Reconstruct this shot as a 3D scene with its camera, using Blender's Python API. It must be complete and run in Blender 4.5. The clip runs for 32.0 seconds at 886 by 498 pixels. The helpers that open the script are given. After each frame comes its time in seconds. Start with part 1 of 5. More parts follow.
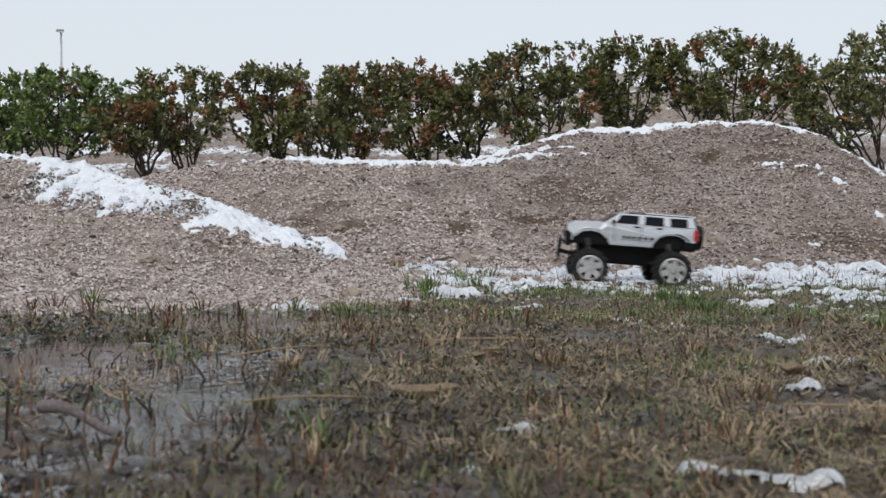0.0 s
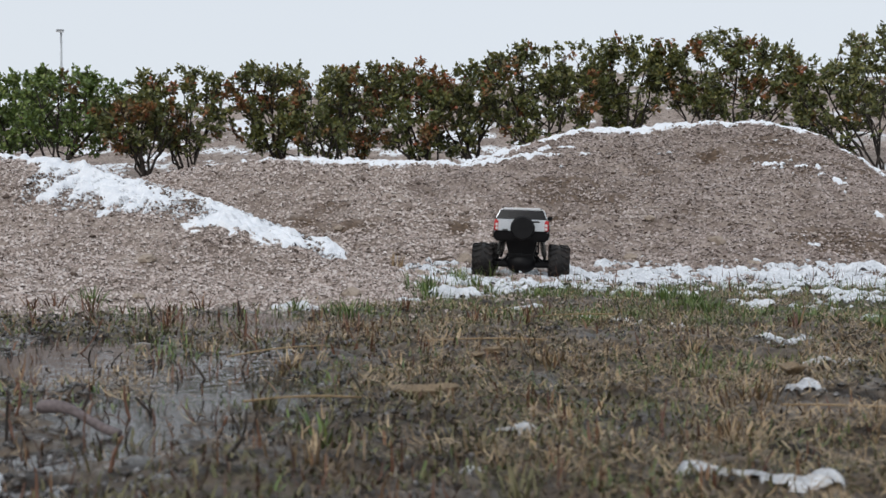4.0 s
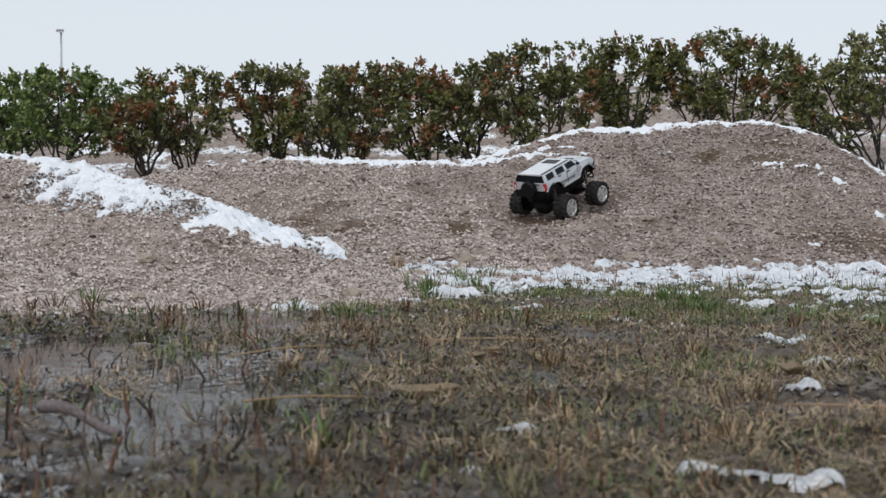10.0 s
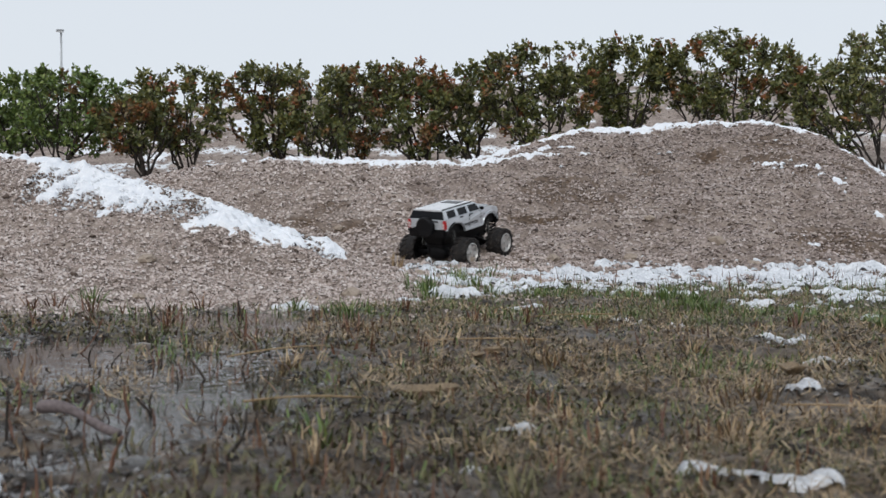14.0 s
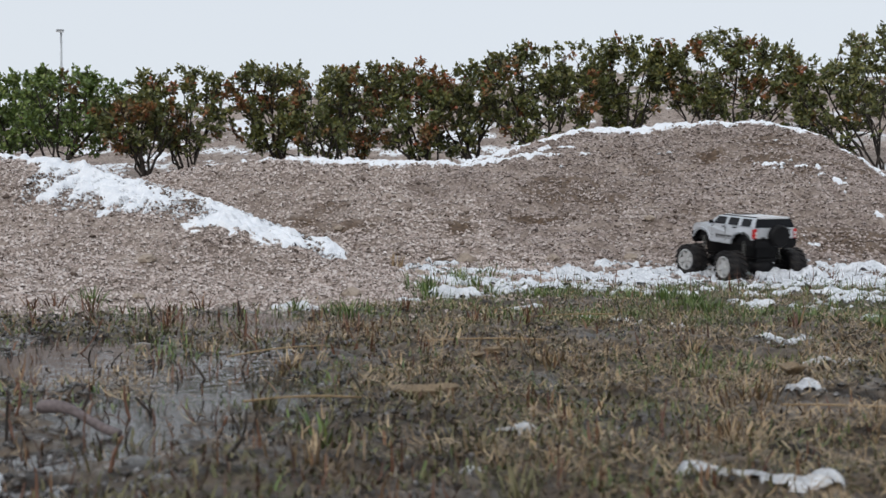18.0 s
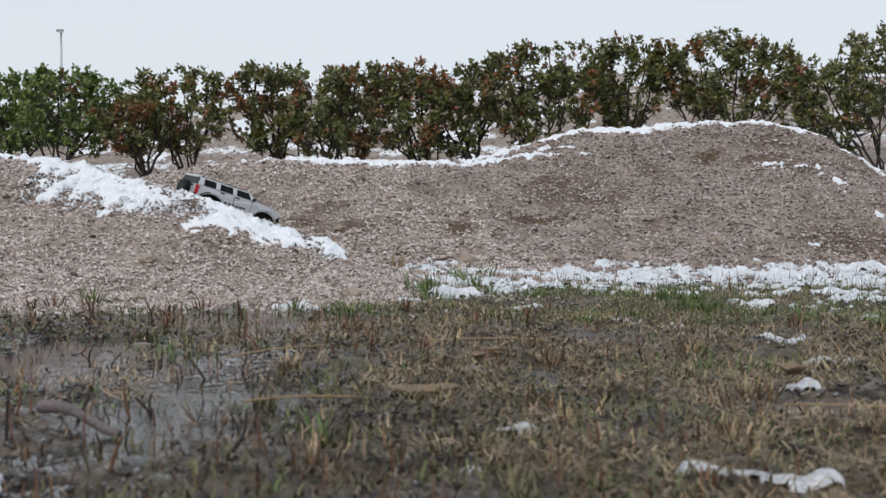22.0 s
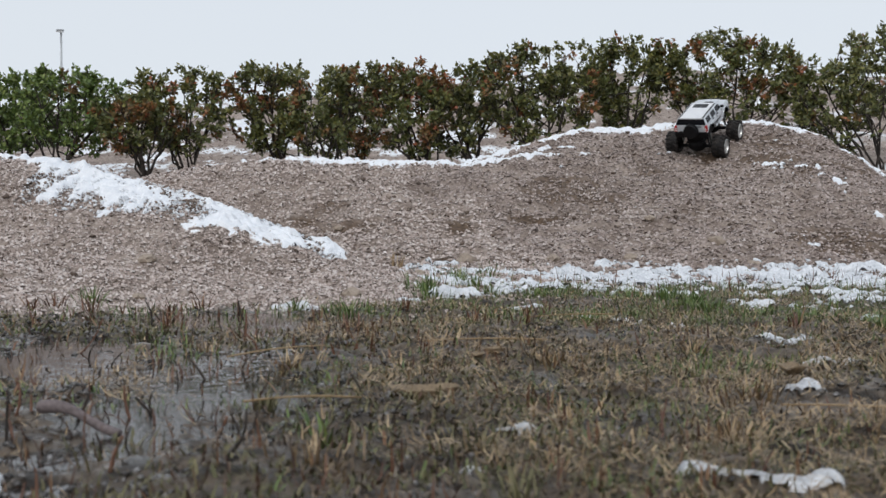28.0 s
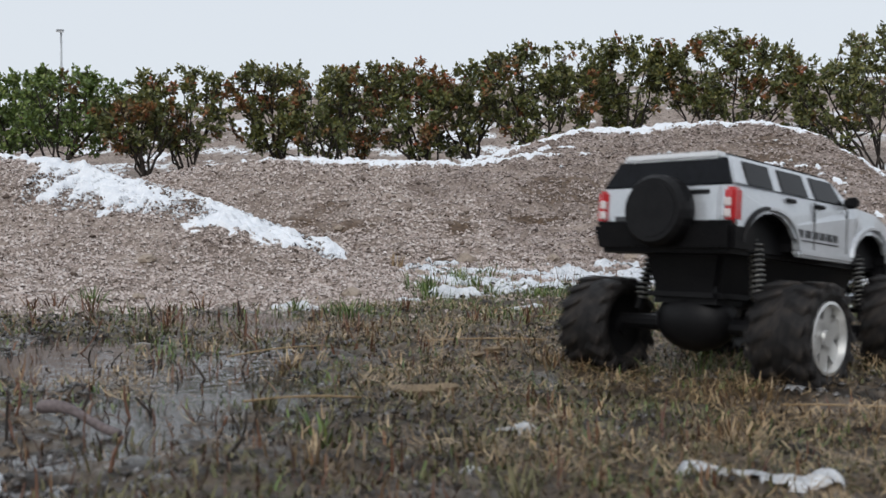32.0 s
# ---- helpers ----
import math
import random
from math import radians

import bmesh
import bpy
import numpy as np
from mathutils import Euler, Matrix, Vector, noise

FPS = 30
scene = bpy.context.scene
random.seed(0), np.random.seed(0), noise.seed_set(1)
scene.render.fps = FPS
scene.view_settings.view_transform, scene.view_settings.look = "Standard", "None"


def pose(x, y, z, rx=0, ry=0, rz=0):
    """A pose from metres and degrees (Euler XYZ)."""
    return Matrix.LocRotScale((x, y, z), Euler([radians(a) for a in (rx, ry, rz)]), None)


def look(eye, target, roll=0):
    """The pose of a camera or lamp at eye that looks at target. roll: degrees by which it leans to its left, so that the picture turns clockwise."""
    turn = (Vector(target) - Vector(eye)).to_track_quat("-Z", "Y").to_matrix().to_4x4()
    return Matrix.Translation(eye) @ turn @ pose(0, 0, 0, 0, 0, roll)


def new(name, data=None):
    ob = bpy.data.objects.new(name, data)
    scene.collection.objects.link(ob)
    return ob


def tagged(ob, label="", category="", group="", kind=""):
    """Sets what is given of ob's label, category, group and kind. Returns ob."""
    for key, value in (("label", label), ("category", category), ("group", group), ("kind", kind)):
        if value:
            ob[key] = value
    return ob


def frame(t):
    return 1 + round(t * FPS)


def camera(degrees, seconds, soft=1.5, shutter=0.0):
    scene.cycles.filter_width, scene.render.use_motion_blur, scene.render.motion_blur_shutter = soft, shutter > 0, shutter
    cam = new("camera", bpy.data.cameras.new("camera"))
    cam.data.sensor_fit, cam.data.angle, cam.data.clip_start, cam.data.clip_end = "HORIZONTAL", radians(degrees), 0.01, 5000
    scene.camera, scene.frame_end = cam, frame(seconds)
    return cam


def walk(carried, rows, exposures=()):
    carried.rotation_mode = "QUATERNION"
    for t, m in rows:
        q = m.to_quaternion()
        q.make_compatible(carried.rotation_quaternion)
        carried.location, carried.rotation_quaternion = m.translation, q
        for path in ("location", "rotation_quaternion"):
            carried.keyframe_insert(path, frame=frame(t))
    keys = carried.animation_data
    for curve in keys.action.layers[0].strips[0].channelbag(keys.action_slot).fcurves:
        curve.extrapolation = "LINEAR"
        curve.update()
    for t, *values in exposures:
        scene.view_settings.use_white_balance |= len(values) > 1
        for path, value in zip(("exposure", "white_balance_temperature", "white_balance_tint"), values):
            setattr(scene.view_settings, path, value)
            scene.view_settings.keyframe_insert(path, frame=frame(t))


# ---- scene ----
cam = camera(47.06, 32.0, soft=1.5, shutter=0.2)
walk(cam, [(0.0, pose(0, 0, 0.103, 89.0)), (32.0, pose(0, 0, 0.103, 89.0))], exposures=[(0.0, 0.0), (32.0, 0.0)])
# a small lens focused on the heaps, a little soft close by
cam.data.dof.use_dof, cam.data.dof.focus_distance, cam.data.dof.aperture_fstop = True, 2.5, 24

# ---- light: an overcast winter sky ----
SUN_HEIGHT, SUN_TURN = radians(38), radians(200)
world = bpy.data.worlds.new("overcast_sky")
scene.world = world
world.use_nodes = True
wn, wl = world.node_tree.nodes, world.node_tree.links
sky = wn.new("ShaderNodeTexSky")
sky.sky_type, sky.sun_disc = "NISHITA", False
sky.sun_elevation, sky.sun_rotation = SUN_HEIGHT, SUN_TURN
sky.dust_density = 3.0
cloud = wn.new("ShaderNodeMix")
cloud.data_type = "RGBA"
cloud.inputs["Factor"].default_value = 0.86
cloud.inputs["B"].default_value = (8.0, 8.5, 9.1, 1)
wl.new(sky.outputs["Color"], cloud.inputs["A"])
wl.new(cloud.outputs["Result"], wn["Background"].inputs["Color"])
wn["Background"].inputs["Strength"].default_value = 0.1

sun = new("sun", bpy.data.lights.new("sun", "SUN"))
sun.data.energy, sun.data.angle, sun.data.color = 1.0, radians(18), (0.98, 0.97, 0.96)
sun.matrix_world = look((5 * math.sin(SUN_TURN), 5 * math.cos(SUN_TURN), 5 * math.tan(SUN_HEIGHT)), (0, 0, 0))


# ---- materials ----
def material(name, colours, scale, rough=0.8, metal=0.0, bump=0.3, fine=8.0, island=False, coat=0.0, spread=0.5, gloss=0.5):
    """A surface whose colour varies at two scales (or from piece to piece), with a fine relief."""
    m = bpy.data.materials.new(name)
    m.use_nodes = True
    n, l = m.node_tree.nodes, m.node_tree.links
    b = n["Principled BSDF"]
    b.inputs["Roughness"].default_value, b.inputs["Metallic"].default_value = rough, metal
    b.inputs["Coat Weight"].default_value = coat
    b.inputs["Specular IOR Level"].default_value = gloss
    at = n.new("ShaderNodeTexCoord")
    big = n.new("ShaderNodeTexNoise")
    big.inputs["Scale"].default_value, big.inputs["Detail"].default_value = scale, 5
    small = n.new("ShaderNodeTexNoise")
    small.inputs["Scale"].default_value, small.inputs["Detail"].default_value = scale * fine, 4
    for t in (big, small):
        l.new(at.outputs["Object"], t.inputs["Vector"])
    blend = n.new("ShaderNodeMix")
    blend.inputs["Factor"].default_value = spread
    if island:
        geo = n.new("ShaderNodeNewGeometry")
        l.new(geo.outputs["Random Per Island"], blend.inputs["A"])
        l.new(big.outputs["Fac"], blend.inputs["B"])
    else:
        l.new(big.outputs["Fac"], blend.inputs["A"])
        l.new(small.outputs["Fac"], blend.inputs["B"])
    ramp = n.new("ShaderNodeValToRGB")
    lo, hi = (0.05, 0.95) if island else (0.36, 0.64)
    while len(ramp.color_ramp.elements) < len(colours):
        ramp.color_ramp.elements.new(0.5)
    for i, (e, c) in enumerate(zip(ramp.color_ramp.elements, colours)):
        e.position, e.color = lo + (hi - lo) * i / max(1, len(colours) - 1), (*c, 1)
    l.new(blend.outputs["Result"], ramp.inputs["Fac"])
    l.new(ramp.outputs["Color"], b.inputs["Base Color"])
    if bump:
        bp = n.new("ShaderNodeBump")
        bp.inputs["Strength"].default_value, bp.inputs["Distance"].default_value = bump, 0.2 / (scale * fine)
        l.new(small.outputs["Fac"], bp.inputs["Height"])
        l.new(bp.outputs["Normal"], b.inputs["Normal"])
    return m


def ground_material():
    """Tan gravel, wet mud where the turf lies, snow dusting on the far bank; the zones come with the mesh."""
    m = material("ground_gravel_and_mud", [(0.14, 0.107, 0.090), (0.265, 0.215, 0.184), (0.40, 0.34, 0.300)], 9.0, 0.9, bump=0.9, fine=12)
    n, l = m.node_tree.nodes, m.node_tree.links
    b = n["Principled BSDF"]
    gravel = b.inputs["Base Color"].links[0].from_socket
    at = n.new("ShaderNodeTexCoord")

    def zone(name):
        a = n.new("ShaderNodeAttribute")
        a.attribute_name = name
        return a.outputs["Fac"]

    def layer(under, colours, scale, fac):
        t = n.new("ShaderNodeTexNoise")
        t.inputs["Scale"].default_value, t.inputs["Detail"].default_value = scale, 6
        l.new(at.outputs["Object"], t.inputs["Vector"])
        r = n.new("ShaderNodeValToRGB")
        for e, p, c in zip(r.color_ramp.elements, (0.38, 0.62), colours):
            e.position, e.color = p, (*c, 1)
        l.new(t.outputs["Fac"], r.inputs["Fac"])
        x = n.new("ShaderNodeMix")
        x.data_type = "RGBA"
        l.new(fac, x.inputs["Factor"])
        l.new(under, x.inputs["A"])
        l.new(r.outputs["Color"], x.inputs["B"])
        return x.outputs["Result"]

    mud, snow, moist = zone("mud"), zone("snow"), zone("moist")
    c = layer(gravel, [(0.055, 0.034, 0.021), (0.13, 0.086, 0.055)], 60, moist)
    c = layer(c, [(0.019, 0.014, 0.010), (0.125, 0.096, 0.070)], 55, mud)
    c = layer(c, [(0.70, 0.73, 0.77), (0.82, 0.84, 0.87)], 20, snow)
    l.new(c, b.inputs["Base Color"])
    rough = n.new("ShaderNodeMapRange")
    rough.inputs["To Min"].default_value, rough.inputs["To Max"].default_value = 0.9, 0.10
    drip = n.new("ShaderNodeTexNoise")
    drip.inputs["Scale"].default_value, drip.inputs["Detail"].default_value = 38, 4
    l.new(at.outputs["Object"], drip.inputs["Vector"])
    pools = n.new("ShaderNodeMapRange")
    pools.inputs["From Min"].default_value, pools.inputs["From Max"].default_value, pools.inputs["To Min"].default_value = 0.42, 0.58, 0.25
    l.new(drip.outputs["Fac"], pools.inputs["Value"])
    both = n.new("ShaderNodeMath")
    both.operation = "MULTIPLY"
    l.new(zone("wet"), both.inputs[0])
    l.new(pools.outputs["Result"], both.inputs[1])
    l.new(both.outputs["Value"], rough.inputs["Value"])
    l.new(rough.outputs["Result"], b.inputs["Roughness"])
    return m


GROUND = ground_material()
PALE_STONES = material("washed_gravel_stones", [(0.12, 0.089, 0.076), (0.34, 0.272, 0.240), (0.48, 0.402, 0.366), (0.60, 0.524, 0.490), (0.84, 0.795, 0.785)], 14.0, 0.85, bump=0.3, fine=60, island=True, spread=0.36)
STONES = material("gravel_stones", [(0.088, 0.065, 0.056), (0.258, 0.203, 0.179), (0.372, 0.307, 0.279), (0.47, 0.40, 0.371), (0.68, 0.62, 0.605)], 9.0, 0.85, bump=0.3, fine=60, island=True, spread=0.42)
# stone and clod tones; the darkest browns also imitate shade in gaps between stones
CLUMPS = material("stones_clods_and_gap_shade", [(0.06, 0.042, 0.032), (0.14, 0.102, 0.08), (0.27, 0.215, 0.18), (0.50, 0.44, 0.40)], 9.0, 0.85, bump=0.4, fine=30, island=True, spread=0.25)
ROCK = material("pale_stone", [(0.24, 0.19, 0.15), (0.38, 0.32, 0.26)], 40, 0.85, bump=0.6)
SNOW = material("old_snow", [(0.70, 0.735, 0.79), (0.86, 0.88, 0.91)], 40, 0.6, bump=0.9, fine=6)
BAND_SNOW = material("melting_snow", [(0.46, 0.49, 0.53), (0.80, 0.82, 0.855)], 38, 0.5, bump=0.9, fine=5)
SLUSH = material("wet_slush", [(0.36, 0.375, 0.40), (0.74, 0.76, 0.79)], 70, 0.35, bump=0.9, fine=5)
STALK = material("dead_stalks", [(0.030, 0.016, 0.011), (0.085, 0.038, 0.023), (0.15, 0.068, 0.038), (0.25, 0.15, 0.08)], 12, 0.6, bump=0, island=True, spread=0.2)
CLODS = material("wet_mud_clods", [(0.024, 0.021, 0.020), (0.07, 0.065, 0.063), (0.15, 0.143, 0.140), (0.28, 0.275, 0.275)], 30, 0.2, bump=0, island=True, spread=0.2)
STRAW = material("straw_litter", [(0.022, 0.014, 0.009), (0.112, 0.072, 0.038), (0.252, 0.168, 0.085), (0.39, 0.278, 0.150), (0.56, 0.44, 0.285)], 5, 0.42, bump=0, island=True, spread=0.3)
GREEN = material("green_blades", [(0.038, 0.066, 0.018), (0.078, 0.128, 0.032), (0.122, 0.178, 0.046), (0.18, 0.212, 0.066)], 8, 0.5, bump=0, island=True, spread=0.25)
MOSS = material("low_moss", [(0.032, 0.035, 0.016), (0.088, 0.085, 0.036), (0.145, 0.132, 0.062), (0.21, 0.182, 0.10)], 8, 0.7, bump=0, island=True, spread=0.3)
LEAF_GREEN = material("evergreen_leaves", [(0.045, 0.056, 0.018), (0.085, 0.102, 0.030), (0.145, 0.150, 0.042), (0.24, 0.215, 0.065)], 4, 0.40, bump=0, island=True, spread=0.3)
LEAF_BRIGHT = material("fresh_green_leaves", [(0.045, 0.078, 0.02), (0.09, 0.145, 0.032), (0.15, 0.21, 0.05), (0.23, 0.265, 0.075)], 4, 0.40, bump=0, island=True, spread=0.3)
LEAF_RUST = material("rusty_leaves", [(0.075, 0.068, 0.024), (0.14, 0.095, 0.030), (0.23, 0.115, 0.038), (0.42, 0.10, 0.055)], 4, 0.45, bump=0, island=True, spread=0.3)
BARK = material("dark_bark", [(0.018, 0.014, 0.012), (0.055, 0.043, 0.035)], 30, 0.9, bump=0.5)
ROT = material("rotten_grass", [(0.016, 0.011, 0.008), (0.050, 0.034, 0.023), (0.105, 0.071, 0.045), (0.19, 0.138, 0.088)], 12, 0.4, bump=0, island=True, spread=0.2)
DRY_LEAF = material("dead_leaf", [(0.12, 0.085, 0.05), (0.29, 0.215, 0.135)], 60, 0.6, bump=0.4)
TWIG = material("grey_twig", [(0.09, 0.07, 0.07), (0.22, 0.18, 0.18)], 50, 0.8, bump=0.6)
STEEL = material("galvanised_steel", [(0.40, 0.42, 0.44), (0.5, 0.52, 0.54)], 3, 0.5, 0.5, bump=0.1)
LENS = material("lamp_lens", [(0.6, 0.62, 0.64), (0.7, 0.72, 0.74)], 3, 0.3, bump=0)
PAINT = material("silver_paint", [(0.515, 0.545, 0.58), (0.595, 0.62, 0.655)], 40, 0.28, 0.35, bump=0.03, coat=0.4)
WHITE = material("pale_roof_paint", [(0.66, 0.675, 0.70), (0.74, 0.75, 0.77)], 30, 0.36, 0.1, bump=0.03, coat=0.3)
BLACK = material("black_plastic", [(0.004, 0.004, 0.005), (0.010, 0.0097, 0.0105)], 60, 0.48, bump=0.2, gloss=0.17)
GLASS = material("tinted_window", [(0.004, 0.0045, 0.006), (0.008, 0.009, 0.012)], 20, 0.16, bump=0, gloss=0.14)
RUBBER = material("muddy_rubber", [(0.005, 0.005, 0.0055), (0.014, 0.013, 0.0135), (0.045, 0.037, 0.032)], 40, 0.62, bump=0.6, gloss=0.25)
CHROME = material("silvered_plastic", [(0.55, 0.55, 0.54), (0.68, 0.68, 0.67)], 60, 0.3, 0.65, bump=0.1)
RED = material("red_lens", [(0.40, 0.010, 0.014), (0.52, 0.022, 0.026)], 60, 0.25, bump=0, coat=0.5)
CLEAR = material("pale_lens", [(0.58, 0.50, 0.49), (0.72, 0.66, 0.65)], 60, 0.2, bump=0, coat=0.5)
INK = material("dark_lettering", [(0.025, 0.027, 0.03), (0.05, 0.052, 0.055)], 60, 0.5, bump=0)
SPRING = material("spring_steel", [(0.13, 0.13, 0.125), (0.22, 0.215, 0.20)], 60, 0.45, 0.5, bump=0.1)

water = bpy.data.materials.new("melt_water")
water.use_nodes = True
wb = water.node_tree.nodes["Principled BSDF"]
wb.inputs["Base Color"].default_value = (0.035, 0.032, 0.03, 1)
wb.inputs["Roughness"].default_value = 0.06
wt = water.node_tree.nodes.new("ShaderNodeTexNoise")
wt.inputs["Scale"].default_value = 55
wp = water.node_tree.nodes.new("ShaderNodeBump")
wp.inputs["Strength"].default_value, wp.inputs["Distance"].default_value = 0.14, 0.004
water.node_tree.links.new(wt.outputs["Fac"], wp.inputs["Height"])
water.node_tree.links.new(wp.outputs["Normal"], wb.inputs["Normal"])


# ---- the shape of the ground ----
def smooth(a, b, v):
    t = np.clip((np.asarray(v, float) - a) / (b - a), 0, 1)
    return t * t * (3 - 2 * t)


def lattice(ix, iy, seed):
    h = (ix.astype(np.int64) * 374761393 + iy.astype(np.int64) * 668265263 + seed * 974634777) & 0xFFFFFFFF
    h = ((h ^ (h >> 13)) * 1274126177) & 0xFFFFFFFF
    return ((h ^ (h >> 16)) & 0xFFFF) / 32767.5 - 1


def grain(x, y, size, seed=0, octaves=3):
    """Smooth noise of -1 to 1, its lumps about size metres across."""
    x, y = np.asarray(x, float), np.asarray(y, float)
    out, amp, tot = 0 * x, 1.0, 0.0
    for o in range(octaves):
        u, v = x / size + 17.3 * o, y / size - 9.1 * o
        iu, iv = np.floor(u), np.floor(v)
        fu, fv = u - iu, v - iv
        fu, fv = fu * fu * (3 - 2 * fu), fv * fv * (3 - 2 * fv)
        a, b = lattice(iu, iv, seed + o), lattice(iu + 1, iv, seed + o)
        c, d = lattice(iu, iv + 1, seed + o), lattice(iu + 1, iv + 1, seed + o)
        out = out + amp * ((a * (1 - fu) + b * fu) * (1 - fv) + (c * (1 - fu) + d * fu) * fv)
        tot, amp, size = tot + amp, amp * 0.5, size * 0.5
    return out / tot * 1.5


# heaps of gravel: centre x, y, height, half length, half width, turn
HEAPS = [(-1.147, 2.326, 0.241, 0.690, 0.582, 12.4),
         (-0.582, 2.005, 0.114, 0.449, 0.211, -18.3),
         (-1.918, 2.314, 0.197, 0.665, 0.501, -4.0),
         (-0.254, 3.829, 0.279, 0.972, 0.580, -9.5),
         (0.542, 4.017, 0.202, 0.343, 0.530, -19.5),
         (1.219, 4.076, 0.366, 0.538, 0.710, 15.4),
         (1.875, 4.246, 0.090, 0.701, 0.590, -0.4),
         (1.004, 3.283, 0.146, 0.726, 0.341, 15.2),
         (-1.174, 3.917, 0.096, 0.680, 0.503, 2.5),
         (0.664, 2.386, -0.017, 0.359, 0.348, 0.2),
         (0.037, 1.777, -0.008, 0.316, 0.246, -1.0),
         (-0.108, 2.635, -0.018, 0.180, 0.277, 0.6),
         (1.170, 4.080, -0.016, 0.170, 0.300, 0.0),
         (1.480, 4.050, 0.022, 0.120, 0.300, 0.0),
         (0.250, 0.870, -0.007, 0.150, 0.130, 0.0)]


def height(x, y):
    """The ground without its fine relief."""
    x, y = np.asarray(x, float), np.asarray(y, float)
    z = -0.008 + 0.28 * smooth(3.3, 5.0, y) + 0.10 * smooth(4.4, 5.4, y) + (1.04 + 0.34 * smooth(-3, 0.5, x) + 0.08 * smooth(0.5, 5, x)) * smooth(5.2, 11.5, y)
    for cx, cy, a, half, wide, turn in HEAPS:
        c, s = math.cos(radians(turn)), math.sin(radians(turn))
        z = z + a * np.exp(-(((x - cx) * c + (y - cy) * s) / half) ** 2 - ((-(x - cx) * s + (y - cy) * c) / wide) ** 2)
    return z


def turf(x, y):
    """1 on the muddy turf before the heaps, 0 on the gravel."""
    foot = 1.28 + 0.14 * smooth(-0.50, -0.15, x) + 0.33 * smooth(-0.14, 0.06, x) + 0.50 * smooth(0.05, 0.55, x)
    return smooth(-0.14, 0.12, foot - y + 0.13 * grain(x, y, 0.14, 5))


# dug and scraped spots: x, y, radius x, radius y, depth
SCRAPES = [(-0.30, 3.275, 0.085, 0.055, 0.026), (-0.46, 3.36, 0.060, 0.050, 0.018), (0.05, 3.24, 0.05, 0.10, 0.008), (0.25, 3.23, 0.06, 0.10, 0.010),
           (0.34, 3.20, 0.11, 0.08, 0.010), (0.46, 3.22, 0.12, 0.06, 0.010), (0.53, 3.27, 0.10, 0.05, 0.010), (0.98, 3.75, 0.07, 0.07, 0.010), (0.00, 2.80, 0.08, 0.03, 0.006)]


def scraped(x, y):
    s = 0 * np.asarray(x, float)
    d = 0 * s
    for cx, cy, rx, ry, dep in SCRAPES:
        k = np.exp(-((x - cx) / rx) ** 2 - ((y - cy) / ry) ** 2)
        s, d = np.maximum(s, k), d + dep * k
    return s, d


def damp(x, y):
    """Patches of darker damp gravel, scuffed bare of loose stones."""
    return smooth(0.18, 0.55, grain(x, 2.2 * y, 0.40, 31, 4) + 0.50 * smooth(0.0, 0.6, x) - 0.37) * (0.25 + 0.75 * smooth(2.3, 2.7, y)) * (1 - turf(x, y)) * (1 - smooth(4.2, 4.6, y))


def relief(x, y):
    """The ground with lumps and ruts."""
    m = turf(x, y)
    s, d = scraped(x, y)
    far = smooth(4.5, 9, y)
    g = (0.004 + 0.009 * smooth(2.3, 3.0, y)) * grain(x, y, 0.24, 1) + (0.0065 + 0.0030 * smooth(2.4, 2.9, y)) * grain(x, y, 0.06, 2) + (0.0045 + 0.0030 * smooth(2.4, 2.9, y)) * grain(x, y, 0.024, 9, 2) + far * 0.10 * grain(x, y, 1.4, 7)
    g = g + (0.0022 + 0.0110 * smooth(2.5, 3.0, y)) * (0.7 - 2.2 * np.abs(grain(x + 0.25 * y, 2.6 * y, 0.26, 21, 3))) * (1 - far) * (1 - smooth(3.65, 3.95, y))
    w = 0.006 * grain(x, y, 0.16, 3) + 0.0055 * grain(x, y, 0.035, 4) + 0.0025 * grain(x, y, 0.012, 8, 1)
    w = w + 0.0090 * np.exp(-((x + 0.095) / 0.055) ** 2 - ((y - 0.43) / 0.11) ** 2) - 0.0035 * np.exp(-((x + 0.32) / 0.13) ** 2 - ((y - 0.85) / 0.16) ** 2)
    return height(x, y) - d + (1 - m) * g + m * w


def link(name, verts, tris, mat, parent=None, soft=True):
    """One mesh object from arrays of corners and triangles."""
    me = bpy.data.meshes.new(name)
    v, f = np.asarray(verts, np.float32), np.asarray(tris, np.int32)
    k = f.shape[1]
    me.vertices.add(len(v))
    me.vertices.foreach_set("co", v.ravel())
    me.loops.add(f.size)
    me.loops.foreach_set("vertex_index", f.ravel())
    me.polygons.add(len(f))
    me.polygons.foreach_set("loop_start", np.arange(0, f.size, k, dtype=np.int32))
    if soft:
        me.polygons.foreach_set("use_smooth", np.ones(len(f), bool))
    me.update(calc_edges=True)
    me.materials.append(mat)
    ob = new(name, me)
    ob.parent = parent
    return ob


def sheet(nx, ny):
    """Quads of a grid of nx by ny corners, row by row."""
    i = np.arange(nx * ny).reshape(ny, nx)
    return np.stack([i[:-1, :-1], i[:-1, 1:], i[1:, 1:], i[1:, :-1]], -1).reshape(-1, 4)


def spaced(parts):
    return np.concatenate([np.arange(a, b, d) for a, b, d in parts])


